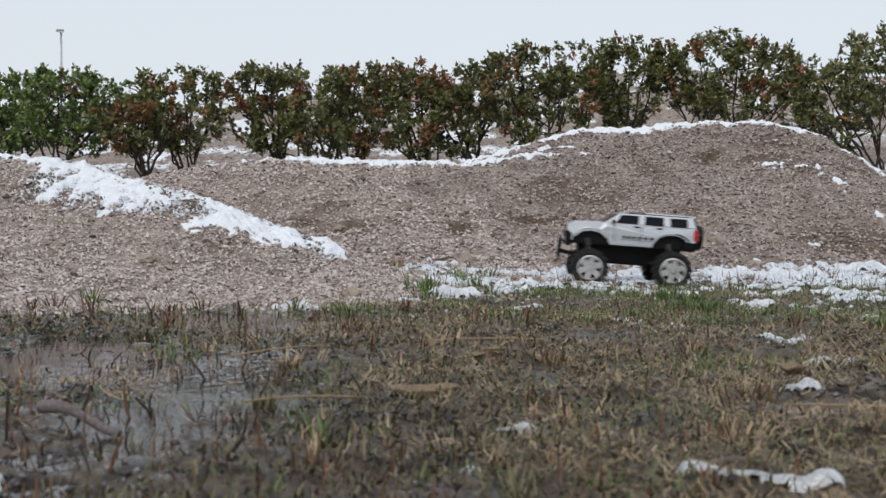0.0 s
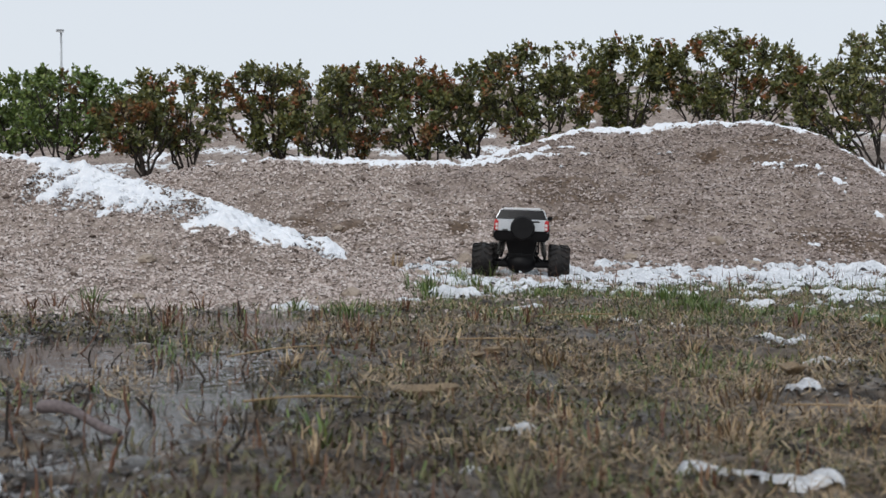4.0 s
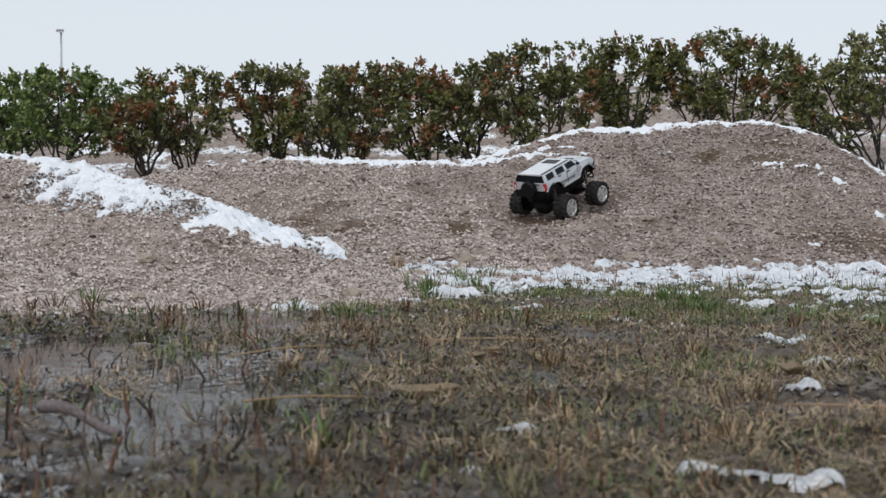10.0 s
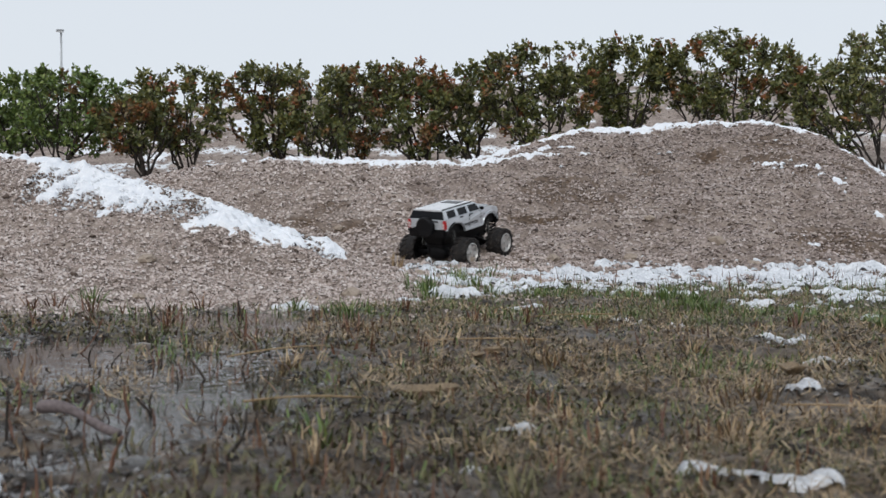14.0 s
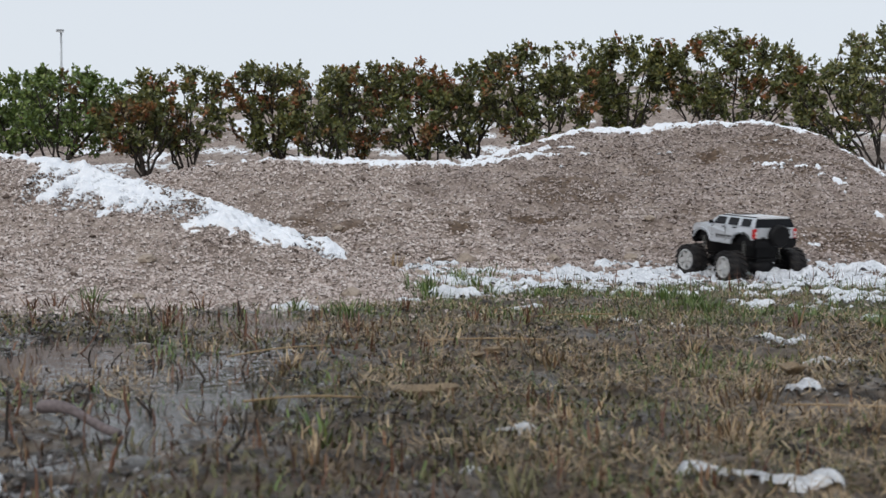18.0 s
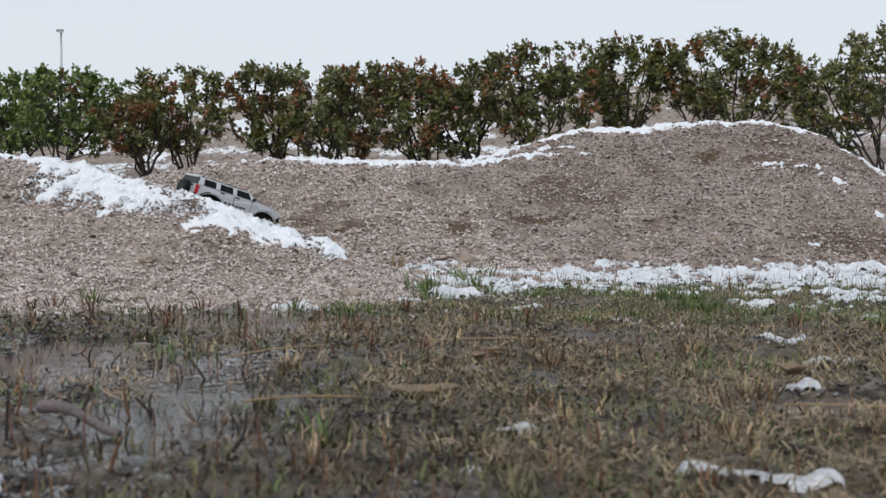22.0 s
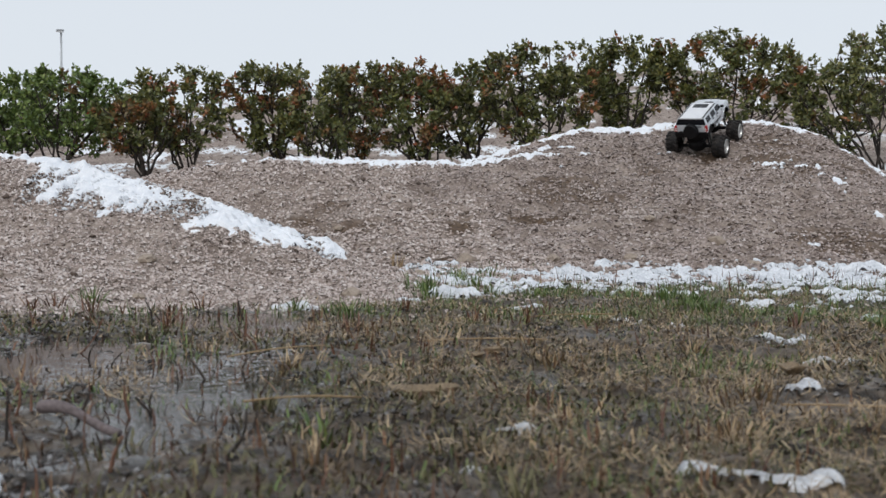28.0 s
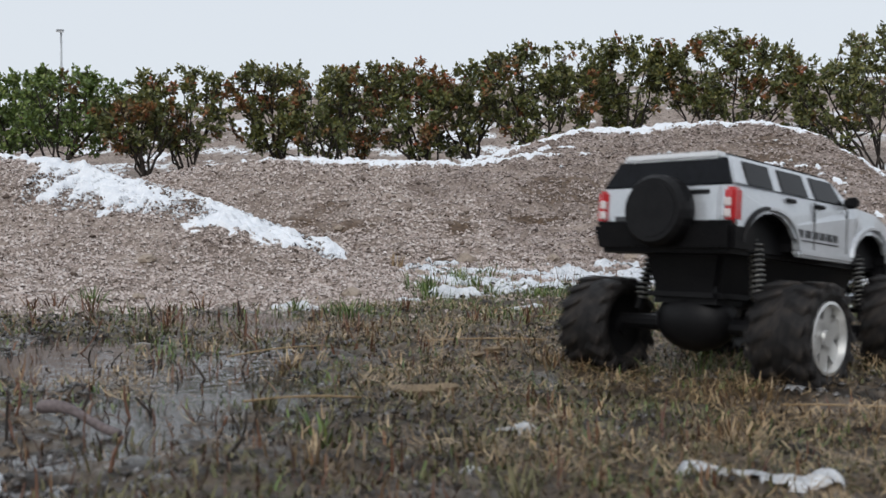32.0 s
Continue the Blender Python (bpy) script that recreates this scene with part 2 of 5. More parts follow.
def build_ground():
    out = 2.1 + np.cumsum(0.03 * 1.18 ** np.arange(48))
    xs = np.concatenate([-out[::-1], np.arange(-2.1, 2.1, 0.010), out])
    ys = np.concatenate([[-300, -60, -12, -4, -1.5, -0.5, 0.0], spaced([(0.2, 1.7, 0.006), (1.7, 4.6, 0.010), (4.6, 12, 0.06)]), 12 + np.cumsum(0.12 * 1.2 ** np.arange(40))])
    x, y = np.meshgrid(xs, ys)
    z = relief(x, y)
    ob = link("ground", np.stack([x, y, z], -1).reshape(-1, 3), sheet(len(xs), len(ys)), GROUND)
    s, _ = scraped(x, y)
    bank = smooth(4.4, 5.2, y) * smooth(0.10, 0.28, grain(x, y, 0.18, 11, 4) + 0.25 * grain(x, y, 2, 12) - 0.15)
    for name, values in (("mud", turf(x, y)), ("wet", turf(x, y) * (1 - 0.38 * smooth(-0.05, 0.06, x + 0.088 + 0.03 * y + 0.05 * grain(x, y, 0.1, 33)))), ("snow", bank), ("moist", np.maximum(np.clip(1.4 * s, 0, 1), damp(x, y) * 0.8))):
        a = ob.data.attributes.new(name, "FLOAT", "POINT")
        a.data.foreach_set("value", values.ravel().astype(np.float32))
    return tagged(ob, "tan gravel heaps behind a strip of wet muddy turf", "ground", kind="structure")


build_ground()
rng = np.random.default_rng(4)


# ---- loose gravel ----
def rocks(points, sizes, flat=0.65, sunk=False):
    """Angular stones with eight faces at points, or with the four upper ones alone when sunk in the ground; arrays of corners and triangles."""
    n = len(points)
    octa = np.array([(1, 0, 0), (0, 1, 0), (-1, 0, 0), (0, -1, 0), (0, 0, 1), (0, 0, -1)], float)
    tri = np.array([(0, 1, 4), (1, 2, 4), (2, 3, 4), (3, 0, 4), (1, 0, 5), (2, 1, 5), (3, 2, 5), (0, 3, 5)])
    v = octa[None] * rng.uniform(0.55, 1.15, (n, 6, 1)) + rng.normal(0, 0.18, (n, 6, 3))
    v[:, :, 2] *= flat
    a, t = rng.uniform(0, 2 * np.pi, n), rng.normal(0, 0.4, n)
    c, s = np.cos(a)[:, None], np.sin(a)[:, None]
    x, y, z = v[..., 0] * c - v[..., 1] * s, v[..., 0] * s + v[..., 1] * c, v[..., 2]
    ct, st = np.cos(t)[:, None], np.sin(t)[:, None]
    y, z = y * ct - z * st, y * st + z * ct
    v = np.stack([x, y, z], -1) * sizes[:, None, None] + points[:, None, :]
    if sunk:
        return v[:, :5].reshape(-1, 3), (tri[None, :4] + 5 * np.arange(n)[:, None, None]).reshape(-1, 3)
    return v.reshape(-1, 3), (tri[None] + 6 * np.arange(n)[:, None, None]).reshape(-1, 3)


def scatter(n, y0, y1, half0=0.1, slope=0.47, k=2.0):
    """Random places on the plan in a wedge that widens with y."""
    y = rng.uniform(y0 ** k, y1 ** k, n) ** (1 / k)
    x = rng.uniform(-1, 1, n) * (half0 + slope * y)
    return x, y


def build_gravel():
    for name, n, y0, y1, lo, hi in (("gravel_near_heap", 215000, 1.25, 2.4, 0.0013, 0.0047), ("gravel_far_heaps", 240000, 2.35, 4.4, 0.0018, 0.0082)):
        x, y = scatter(n, y0, y1)
        keep = (rng.uniform(0, 1, n) > turf(x, y) * 0.97 + 1.0 * scraped(x, y)[0] + 0.45 * damp(x, y))
        keep &= (y < 2.4) | (np.abs(x) < 0.46 * y)
        x, y = x[keep], y[keep]
        size = lo + (hi - lo) * rng.uniform(0, 1, len(x)) ** 1.9
        washed = (x + 0.45 * grain(x, y, 0.3, 97) < 0.10) if y1 > 3 else x < 99
        for tag, mask, mat in ((name, ~washed, STONES), (name + "_washed", washed, PALE_STONES)):
            if mask.any():
                v, f = rocks(np.stack([x[mask], y[mask], relief(x[mask], y[mask]) + size[mask] * 0.12], -1), size[mask], 0.85, True)
                tagged(link(tag, v, f, mat, soft=False), "loose crushed gravel in " + ("pale tan, grey and white" if mat is PALE_STONES else "tan and brown"), "gravel", kind="stuff")
    # coarse stones and clods; dark ones paint the shaded holes of the gravel
    x, y = scatter(5200, 1.45, 4.2)
    keep = rng.uniform(0, 1, len(x)) > turf(x, y)
    x, y = x[keep], y[keep]
    size = (0.003 + 0.0085 * rng.uniform(0, 1, len(x)) ** 1.6) * (0.8 + 0.35 * smooth(2.3, 2.8, y))
    v, f = rocks(np.stack([x, y, relief(x, y) + size * 0.2], -1), size, 0.7)
    tagged(link("stones_and_gap_shade", v, f, CLUMPS, soft=False), "coarser stones and clods, dark ones standing in for shaded holes", "gravel", kind="stuff")
    x, y = scatter(18000, 4.4, 8.5)
    size = rng.uniform(0.006, 0.016, len(x))
    v, f = rocks(np.stack([x, y, relief(x, y)], -1), size)
    tagged(link("gravel_far_bank", v, f, STONES, soft=False), "loose gravel on the bank behind the hedge", "gravel", kind="stuff")


build_gravel()


# ---- snow ----
def snow_drift(name, label, strokes, thick, step=0.008, seed=0, rag=0.5, mat=None, category="snow", fine=0.35, lump=1.0, brim=2.2, grit=0.0009):
    """A ragged sheet of snow: strokes are rows of (x, y, half width), laid on the ground and thickest along their middle."""
    pts = np.array([p for s in strokes for p in s])
    x0, x1 = pts[:, 0].min() - 0.15, pts[:, 0].max() + 0.15
    y0, y1 = pts[:, 1].min() - 0.15, pts[:, 1].max() + 0.15
    xs, ys = np.arange(x0, x1, step), np.arange(y0, y1, step)
    x, y = np.meshgrid(xs, ys)
    d = np.full(x.shape, -9.0)
    for s in strokes:
        s = list(s) if len(s) > 1 else [s[0], (s[0][0] + 0.001, s[0][1], s[0][2])]
        for (ax, ay, aw), (bx, by, bw) in zip(s, s[1:]):
            t = np.clip(((x - ax) * (bx - ax) + (y - ay) * (by - ay)) / ((bx - ax) ** 2 + (by - ay) ** 2), 0, 1)
            w = aw + (bw - aw) * t
            d = np.maximum(d, 1 - np.hypot(x - ax - (bx - ax) * t, y - ay - (by - ay) * t) / w)
    d = d + rag * (0.75 * grain(x, y, 0.10, seed + 20, 3) + 0.8 * grain(x, y, 0.035, seed + 30, 2) + fine * grain(x, y, 0.012, seed + 35, 1))
    up = thick * (1 - np.exp(-brim * np.clip(d, 0, 9))) * (1 + lump * (0.45 * grain(x, y, 0.04, seed + 40, 3) + 0.55 * grain(x, y, 0.014, seed + 41, 2)))
    up = up + grit * grain(x, y, 0.009, seed + 45, 1) * smooth(0, 0.2, d)
    z = relief(x, y) + np.where(d > 0, 0.0015 + up, 0.0015 + 0.02 * d)
    keep = (d > -0.25).ravel()
    f = sheet(len(xs), len(ys))
    f = f[keep[f].all(1)]
    used, inv = np.unique(f, return_inverse=True)
    v = np.stack([x, y, z], -1).reshape(-1, 3)[used]
    return tagged(link(name, v, inv.reshape(f.shape), mat or SNOW), label, category)


def build_snow():
    crest = [(-1.5, 2.30, 0.012), (-1.0, 2.17, 0.014), (-0.88, 2.125, 0.018), (-0.80, 2.08, 0.024), (-0.74, 2.04, 0.034), (-0.67, 2.01, 0.036), (-0.60, 1.985, 0.034), (-0.53, 1.975, 0.034), (-0.45, 1.96, 0.034), (-0.38, 1.945, 0.032), (-0.30, 1.945, 0.030), (-0.21, 1.965, 0.018)]
    flank = [[(-0.73, 2.00, 0.030), (-0.728, 1.96, 0.024)], [(-0.685, 1.99, 0.034), (-0.68, 1.95, 0.030)], [(-0.635, 1.97, 0.036), (-0.628, 1.925, 0.030)], [(-0.59, 1.95, 0.036), (-0.578, 1.90, 0.026)], [(-0.55, 1.95, 0.032), (-0.54, 1.91, 0.022)],
             [(-0.755, 1.912, 0.007), (-0.74, 1.914, 0.008)], [(-0.70, 1.912, 0.012), (-0.68, 1.910, 0.009)], [(-0.625, 1.874, 0.010), (-0.605, 1.866, 0.008)]]
    apron = [[(-0.475, 1.856, 0.010), (-0.45, 1.862, 0.018), (-0.42, 1.875, 0.024), (-0.38, 1.880, 0.030), (-0.34, 1.880, 0.032), (-0.30, 1.885, 0.030), (-0.26, 1.895, 0.026), (-0.20, 1.915, 0.018)], [(-0.40, 1.91, 0.026), (-0.33, 1.915, 0.036), (-0.26, 1.93, 0.030)]]
    snow_drift("snow_drift", "long drift of granular snow along the near gravel crest", [crest] + flank + apron, 0.0080, 0.0033, 1, 0.85, fine=0.6, lump=1.2, grit=0.0016)
    snow_drift("snow_strip", "thin strip of snow along the saddle between the heaps",
               [[(-0.98, 4.02, 0.020), (-0.80, 4.04, 0.03), (-0.55, 3.97, 0.050), (-0.30, 3.92, 0.070), (-0.12, 3.88, 0.075), (0.08, 3.86, 0.070), (0.20, 3.86, 0.050), (0.30, 3.89, 0.030), (0.38, 3.92, 0.018)],
                [(0.20, 3.74, 0.010), (0.33, 3.73, 0.014), (0.44, 3.735, 0.008)], [(0.36, 3.80, 0.014), (0.50, 3.82, 0.010)], [(0.10, 3.765, 0.016), (0.24, 3.775, 0.018)], [(0.50, 3.765, 0.008), (0.54, 3.77, 0.006)]], 0.008, 0.006, 2, 0.6)
    snow_drift("snow_strip", "bright rim of snow on top of the tall heap",
               [[(0.30, 3.92, 0.026), (0.42, 3.96, 0.034), (0.52, 4.01, 0.040), (0.64, 4.05, 0.045), (0.85, 4.11, 0.050), (1.10, 4.13, 0.060), (1.28, 4.11, 0.070), (1.40, 4.08, 0.060), (1.48, 4.05, 0.026)]], 0.010, 0.006, 3, 0.18, lump=0.4)
    snow_drift("snow_strip", "narrow strip of snow on the far flank of the tall heap", [[(1.55, 3.92, 0.025), (1.64, 3.86, 0.032), (1.75, 3.80, 0.038), (1.95, 3.75, 0.04)]], 0.010, 0.008, 4, 0.45)
    for i, (x, y, w) in enumerate([(1.165, 3.58, 0.035), (1.273, 3.50, 0.034), (1.265, 3.42, 0.022), (1.314, 3.355, 0.020), (1.07, 2.915, 0.028), (1.348, 3.13, 0.014), (1.42, 3.42, 0.016)]):
        snow_drift("snow_patch", "small patch of snow on the gravel slope", [[(x - w * 0.5, y, w * 0.75), (x + w * 0.4, y, w * 0.6)]], 0.008, 0.005, 50 + 7 * i, 1.0, fine=0.5)
    # the broken band between turf and gravel: x, y, half length, height of each lump
    back_row = [
        (-0.078, 2.613, 0.043, 0.01), (-0.006, 2.686, 0.037, 0.021), (-0.024, 2.572, 0.032, 0.01), (0.025, 1.939, 0.019, 0.021), (0.017, 1.873, 0.016, 0.018), (-0.028, 1.749, 0.014, 0.009),
        (0.024, 1.644, 0.036, 0.021), (-0.051, 1.56, 0.011, 0.009), (0.07, 1.661, 0.009, 0.013), (0.126, 2.501, 0.035, 0.02), (0.105, 2.0, 0.023, 0.02), (0.102, 1.779, 0.017, 0.018),
        (0.201, 2.448, 0.024, 0.027), (0.158, 1.93, 0.024, 0.025), (0.138, 1.802, 0.017, 0.013), (0.205, 1.912, 0.024, 0.014), (0.324, 2.585, 0.05, 0.023), (0.3, 2.294, 0.051, 0.018),]
    middle_row = [
        (0.304, 2.086, 0.032, 0.011), (0.271, 1.825, 0.013, 0.009), (0.118, 1.467, 0.016, 0.006), (0.205, 1.782, 0.007, 0.008), (0.447, 2.702, 0.034, 0.023), (0.516, 2.563, 0.067, 0.026),
        (0.442, 2.154, 0.042, 0.012), (0.388, 1.731, 0.037, 0.017), (0.346, 1.863, 0.026, 0.011), (0.641, 2.582, 0.039, 0.015), (0.739, 2.611, 0.065, 0.013), (0.476, 1.826, 0.015, 0.017),
        (0.663, 2.397, 0.029, 0.016), (0.605, 1.964, 0.023, 0.016), (0.527, 1.721, 0.021, 0.011), (0.457, 1.558, 0.013, 0.006), (0.464, 1.498, 0.017, 0.01), (0.842, 2.46, 0.071, 0.034),]
    front_row = [
        (0.922, 2.63, 0.025, 0.025), (0.699, 2.001, 0.044, 0.018), (0.586, 1.72, 0.024, 0.014), (0.516, 1.464, 0.014, 0.009), (1.049, 2.539, 0.077, 0.028), (0.995, 2.37, 0.056, 0.018),
        (0.835, 2.086, 0.026, 0.015), (0.672, 1.687, 0.051, 0.013), (0.605, 1.53, 0.051, 0.012), (0.554, 1.422, 0.008, 0.005), (0.524, 1.278, 0.016, 0.004), (0.22, 1.202, 0.013, 0.01),
        (0.344, 1.053, 0.013, 0.006), (0.371, 1.053, 0.004, 0.004), (0.276, 1.202, 0.003, 0.005), (0.179, 1.328, 0.009, 0.004), (0.854, 2.762, 0.011, 0.028),]
    snow_drift("snow_sheet", "thin broken sheet of melting snow along the turf",
               [[(-0.05, 2.58, 0.05), (0.12, 2.46, 0.07), (0.35, 2.42, 0.09), (0.60, 2.46, 0.10), (0.85, 2.44, 0.11), (1.15, 2.46, 0.11), (1.45, 2.46, 0.10)],
                [(0.30, 2.20, 0.04), (0.50, 2.16, 0.05)], [(0.75, 2.22, 0.05), (1.10, 2.28, 0.07)], [(0.02, 1.95, 0.04), (0.14, 1.92, 0.05), (0.24, 1.98, 0.05)], [(0.66, 2.00, 0.04), (0.80, 2.05, 0.06), (0.96, 2.08, 0.05)]], 0.008, 0.006, 77, 1.9, BAND_SNOW, fine=0.7, lump=0.9, brim=1.6)
    crumb = []
    for i, (x, y, half, h) in enumerate(back_row + middle_row + front_row):
        w = min(max(0.014, 0.55 * half), half, 0.036)
        snow_drift("snow_clump", "lumpy patch of melting snow at the edge of the turf", [[(x - half + 0.6 * w, y, w * 0.8), (x, y + 0.008, w * 1.1), (x + half - 0.6 * w, y + 0.004, w * 0.8)]], h * 0.64, 0.0035 if y < 2.2 else 0.0045, 100 + i * 3, 0.8, BAND_SNOW, fine=0.6, lump=0.5, brim=3.0)
        k = int(18 + 520 * half)
        cx, cy = x + rng.uniform(-1, 1, k) * (half + 0.006), y + rng.normal(0, 0.55, k) * w - 0.25 * w
        crumb.append(np.stack([cx, cy, relief(cx, cy) + rng.uniform(0, 0.6, k) ** 1.3 * h * np.clip(1.1 - np.abs(cy - y) / (1.2 * w), 0.05, 1)], -1))
    crumb = np.concatenate(crumb)
    v, f = rocks(crumb, 0.0022 + 0.0058 * rng.uniform(0, 1, len(crumb)) ** 2, 0.75)
    tagged(link("snow_crumbs", v, f, BAND_SNOW, soft=False), "broken crumbs of melting snow heaped along the turf", "snow", kind="stuff")
    for i, (x, y, w, h, l) in enumerate([(0.325, 0.866, 0.013, 0.008, 2.2), (0.256, 0.712, 0.008, 0.007, 0.8), (0.050, 0.553, 0.0055, 0.006, 2.8),
                                         (0.138, 0.445, 0.0052, 0.0075, 6.2), (0.013, 0.463, 0.004, 0.006, 0.9), (-0.202, 1.428, 0.022, 0.010, 1.3), (-0.195, 0.435, 0.006, 0.003, 1.0)]):
        snow_drift("slush_clump", "wet lump of slush lying in the turf", [[(x - w * l, y, w * 0.8), (x, y, w), (x + w * l, y - 0.004, w * 0.6)]], h * 0.5, 0.002, 203 + i * 3, 0.42, SLUSH, fine=1.4, lump=1.4, brim=2.0)

    # crumbs of snow along the band and the drifts
    x, y = scatter(26000, 1.5, 3.0)
    band = smooth(-0.06, 0.05, x + 0.02 * y) * smooth(1.55, 1.95, y) * (1 - smooth(2.65, 2.9, y)) * smooth(-0.1, 0.5, grain(x, y, 0.13, 91))
    near = np.exp(-((y - 1.94 - 0.22 * np.clip(-0.55 - x, 0, 1)) / 0.055) ** 2) * (x < -0.18) * (x > -0.70)
    keep = rng.uniform(0, 1, len(x)) < np.maximum(band * 0.22, near * 0.6)
    x, y = x[keep], y[keep]
    size = 0.002 + 0.008 * rng.uniform(0, 1, len(x)) ** 2.5
    v, f = rocks(np.stack([x, y, relief(x, y) + size * 0.4], -1), size, 0.8)
    tagged(link("snow_crumbs", v, f, BAND_SNOW), "loose crumbs of melting snow on turf and gravel", "snow", kind="stuff")
    # granular edges of the long drift
    x = rng.uniform(-0.80, -0.19, 5200)
    y = 1.945 + 0.20 * np.clip(-0.55 - x, 0, 1) + rng.normal(0, 0.045, len(x))
    size = 0.0018 + 0.0045 * rng.uniform(0, 1, len(x)) ** 2.5
    keep = y > 1.86
    x, y, size = x[keep], y[keep], size[keep]
    v, f = rocks(np.stack([x, y, relief(x, y) + 0.003], -1), size, 0.8)
    tagged(link("snow_crumbs", v, f, SNOW), "loose crumbs of granular snow along the drift", "snow", kind="stuff")
    x = rng.uniform(-0.80, -0.22, 2600)
    y = 1.93 + 0.20 * np.clip(-0.55 - x, 0, 1) + rng.normal(0, 0.040, len(x))
    keep = (y > 1.85) & (rng.uniform(0, 1, len(x)) < smooth(-0.1, 0.7, grain(x, y, 0.07, 95)))
    x, y = x[keep], y[keep]
    size = 0.0016 + 0.0036 * rng.uniform(0, 1, len(x)) ** 2
    v, f = rocks(np.stack([x, y, relief(x, y) + 0.0075], -1), size, 0.8)
    tagged(link("gravel_on_snow", v, f, CLUMPS, soft=False), "grains of gravel lying on the snow drift", "gravel", kind="stuff")
    x, y = scatter(700, 2.6, 3.8)
    keep = (rng.uniform(0, 1, len(x)) < smooth(0.35, 0.9, x) * smooth(-0.1, 0.6, grain(x, y, 0.3, 92)))
    x, y = x[keep], y[keep]
    size = 0.003 + 0.010 * rng.uniform(0, 1, len(x)) ** 3
    v, f = rocks(np.stack([x, y, relief(x, y) + size * 0.5], -1), size, 0.7)
    tagged(link("snow_crumbs", v, f, SNOW), "loose crumbs of snow scattered down the gravel slope", "snow", kind="stuff")


build_snow()


# ---- turf: stalks, straw and blades ----
def blades(x, y, z, long, wide, lean, turn, bend):
    """Tapered bent blades of two quads each, at the given feet."""
    n = len(x)
    d = np.stack([np.cos(turn), np.sin(turn)], -1)
    side = np.stack([-d[:, 1], d[:, 0]], -1)
    v = np.zeros((n, 6, 3))
    at = np.stack([x, y, z], -1)
    ang = lean.copy()
    for i, w in enumerate((1.0, 0.75, 0.25)):
        for j, s in enumerate((-1, 1)):
            v[:, 2 * i + j, :2] = at[:, :2] + s * side * (wide * w / 2)[:, None]
            v[:, 2 * i + j, 2] = at[:, 2]
        at = at + np.stack([d[:, 0] * np.sin(ang), d[:, 1] * np.sin(ang), np.cos(ang)], -1) * (long / 2)[:, None]
        ang = ang + bend
    f = np.array([(0, 1, 3, 2), (2, 3, 5, 4)])
    return v.reshape(-1, 3), (f[None] + 6 * np.arange(n)[:, None, None]).reshape(-1, 4)


def clods():
    """Crumbs and clods of wet mud, and forked stubs of cut weeds standing between them."""
    x, y = scatter(60000, 0.32, 1.6, 0.03, 0.45, 0.9)
    keep = rng.uniform(0, 1, len(x)) < turf(x, y) * (0.8 - 0.45 * smooth(-0.10, 0.10, x + 0.10 * y + 0.06 * grain(x, y, 0.1, 67))) * smooth(-0.1, 0.5, grain(x, y, 0.05, 66))
    x, y = x[keep], y[keep]
    size = (0.0009 + 0.0040 * rng.uniform(0, 1, len(x)) ** 2.2) * np.clip(0.45 + 0.5 * y, 0.5, 1.0)
    v, f = rocks(np.stack([x, y, relief(x, y) + size * 0.25], -1), size * np.array(1.0), 0.62)
    tagged(link("mud_clods", v, f, CLODS, soft=False), "wet crumbs and clods of dark grey mud", "mud", kind="stuff")
    x, y = scatter(650, 0.36, 1.65, 0.03, 0.45, 1.1)
    keep = rng.uniform(0, 1, len(x)) < turf(x, y) * (1 - 0.75 * smooth(-0.05, 0.15, x + 0.05 * y))
    x, y = x[keep], y[keep]
    k, a = len(x), rng.uniform(-0.6, 0.6, len(x)) + np.where(rng.uniform(0, 1, len(x)) < 0.5, 0, np.pi)
    tall = rng.uniform(0.009, 0.024, k) * np.clip(0.6 + 0.4 * y, 0, 1)
    forks = []
    for side, share in ((0.0, 1.0), (np.pi, 0.7)):
        forks.append(blades(x, y, relief(x, y) - 0.001, tall * share * rng.uniform(0.8, 1.1, k), rng.uniform(0.0016, 0.0034, k) * np.clip(0.5 + 0.5 * y, 0, 1), rng.uniform(0.15, 0.75, k), a + side, rng.normal(-0.1, 0.35, k)))
    v = np.concatenate([g[0] for g in forks])
    f = np.concatenate([forks[0][1], forks[1][1] + len(forks[0][0])])
    tagged(link("forked_stubs", v, f, STALK), "forked dark red-brown stubs of cut weeds", "weeds", kind="stuff")


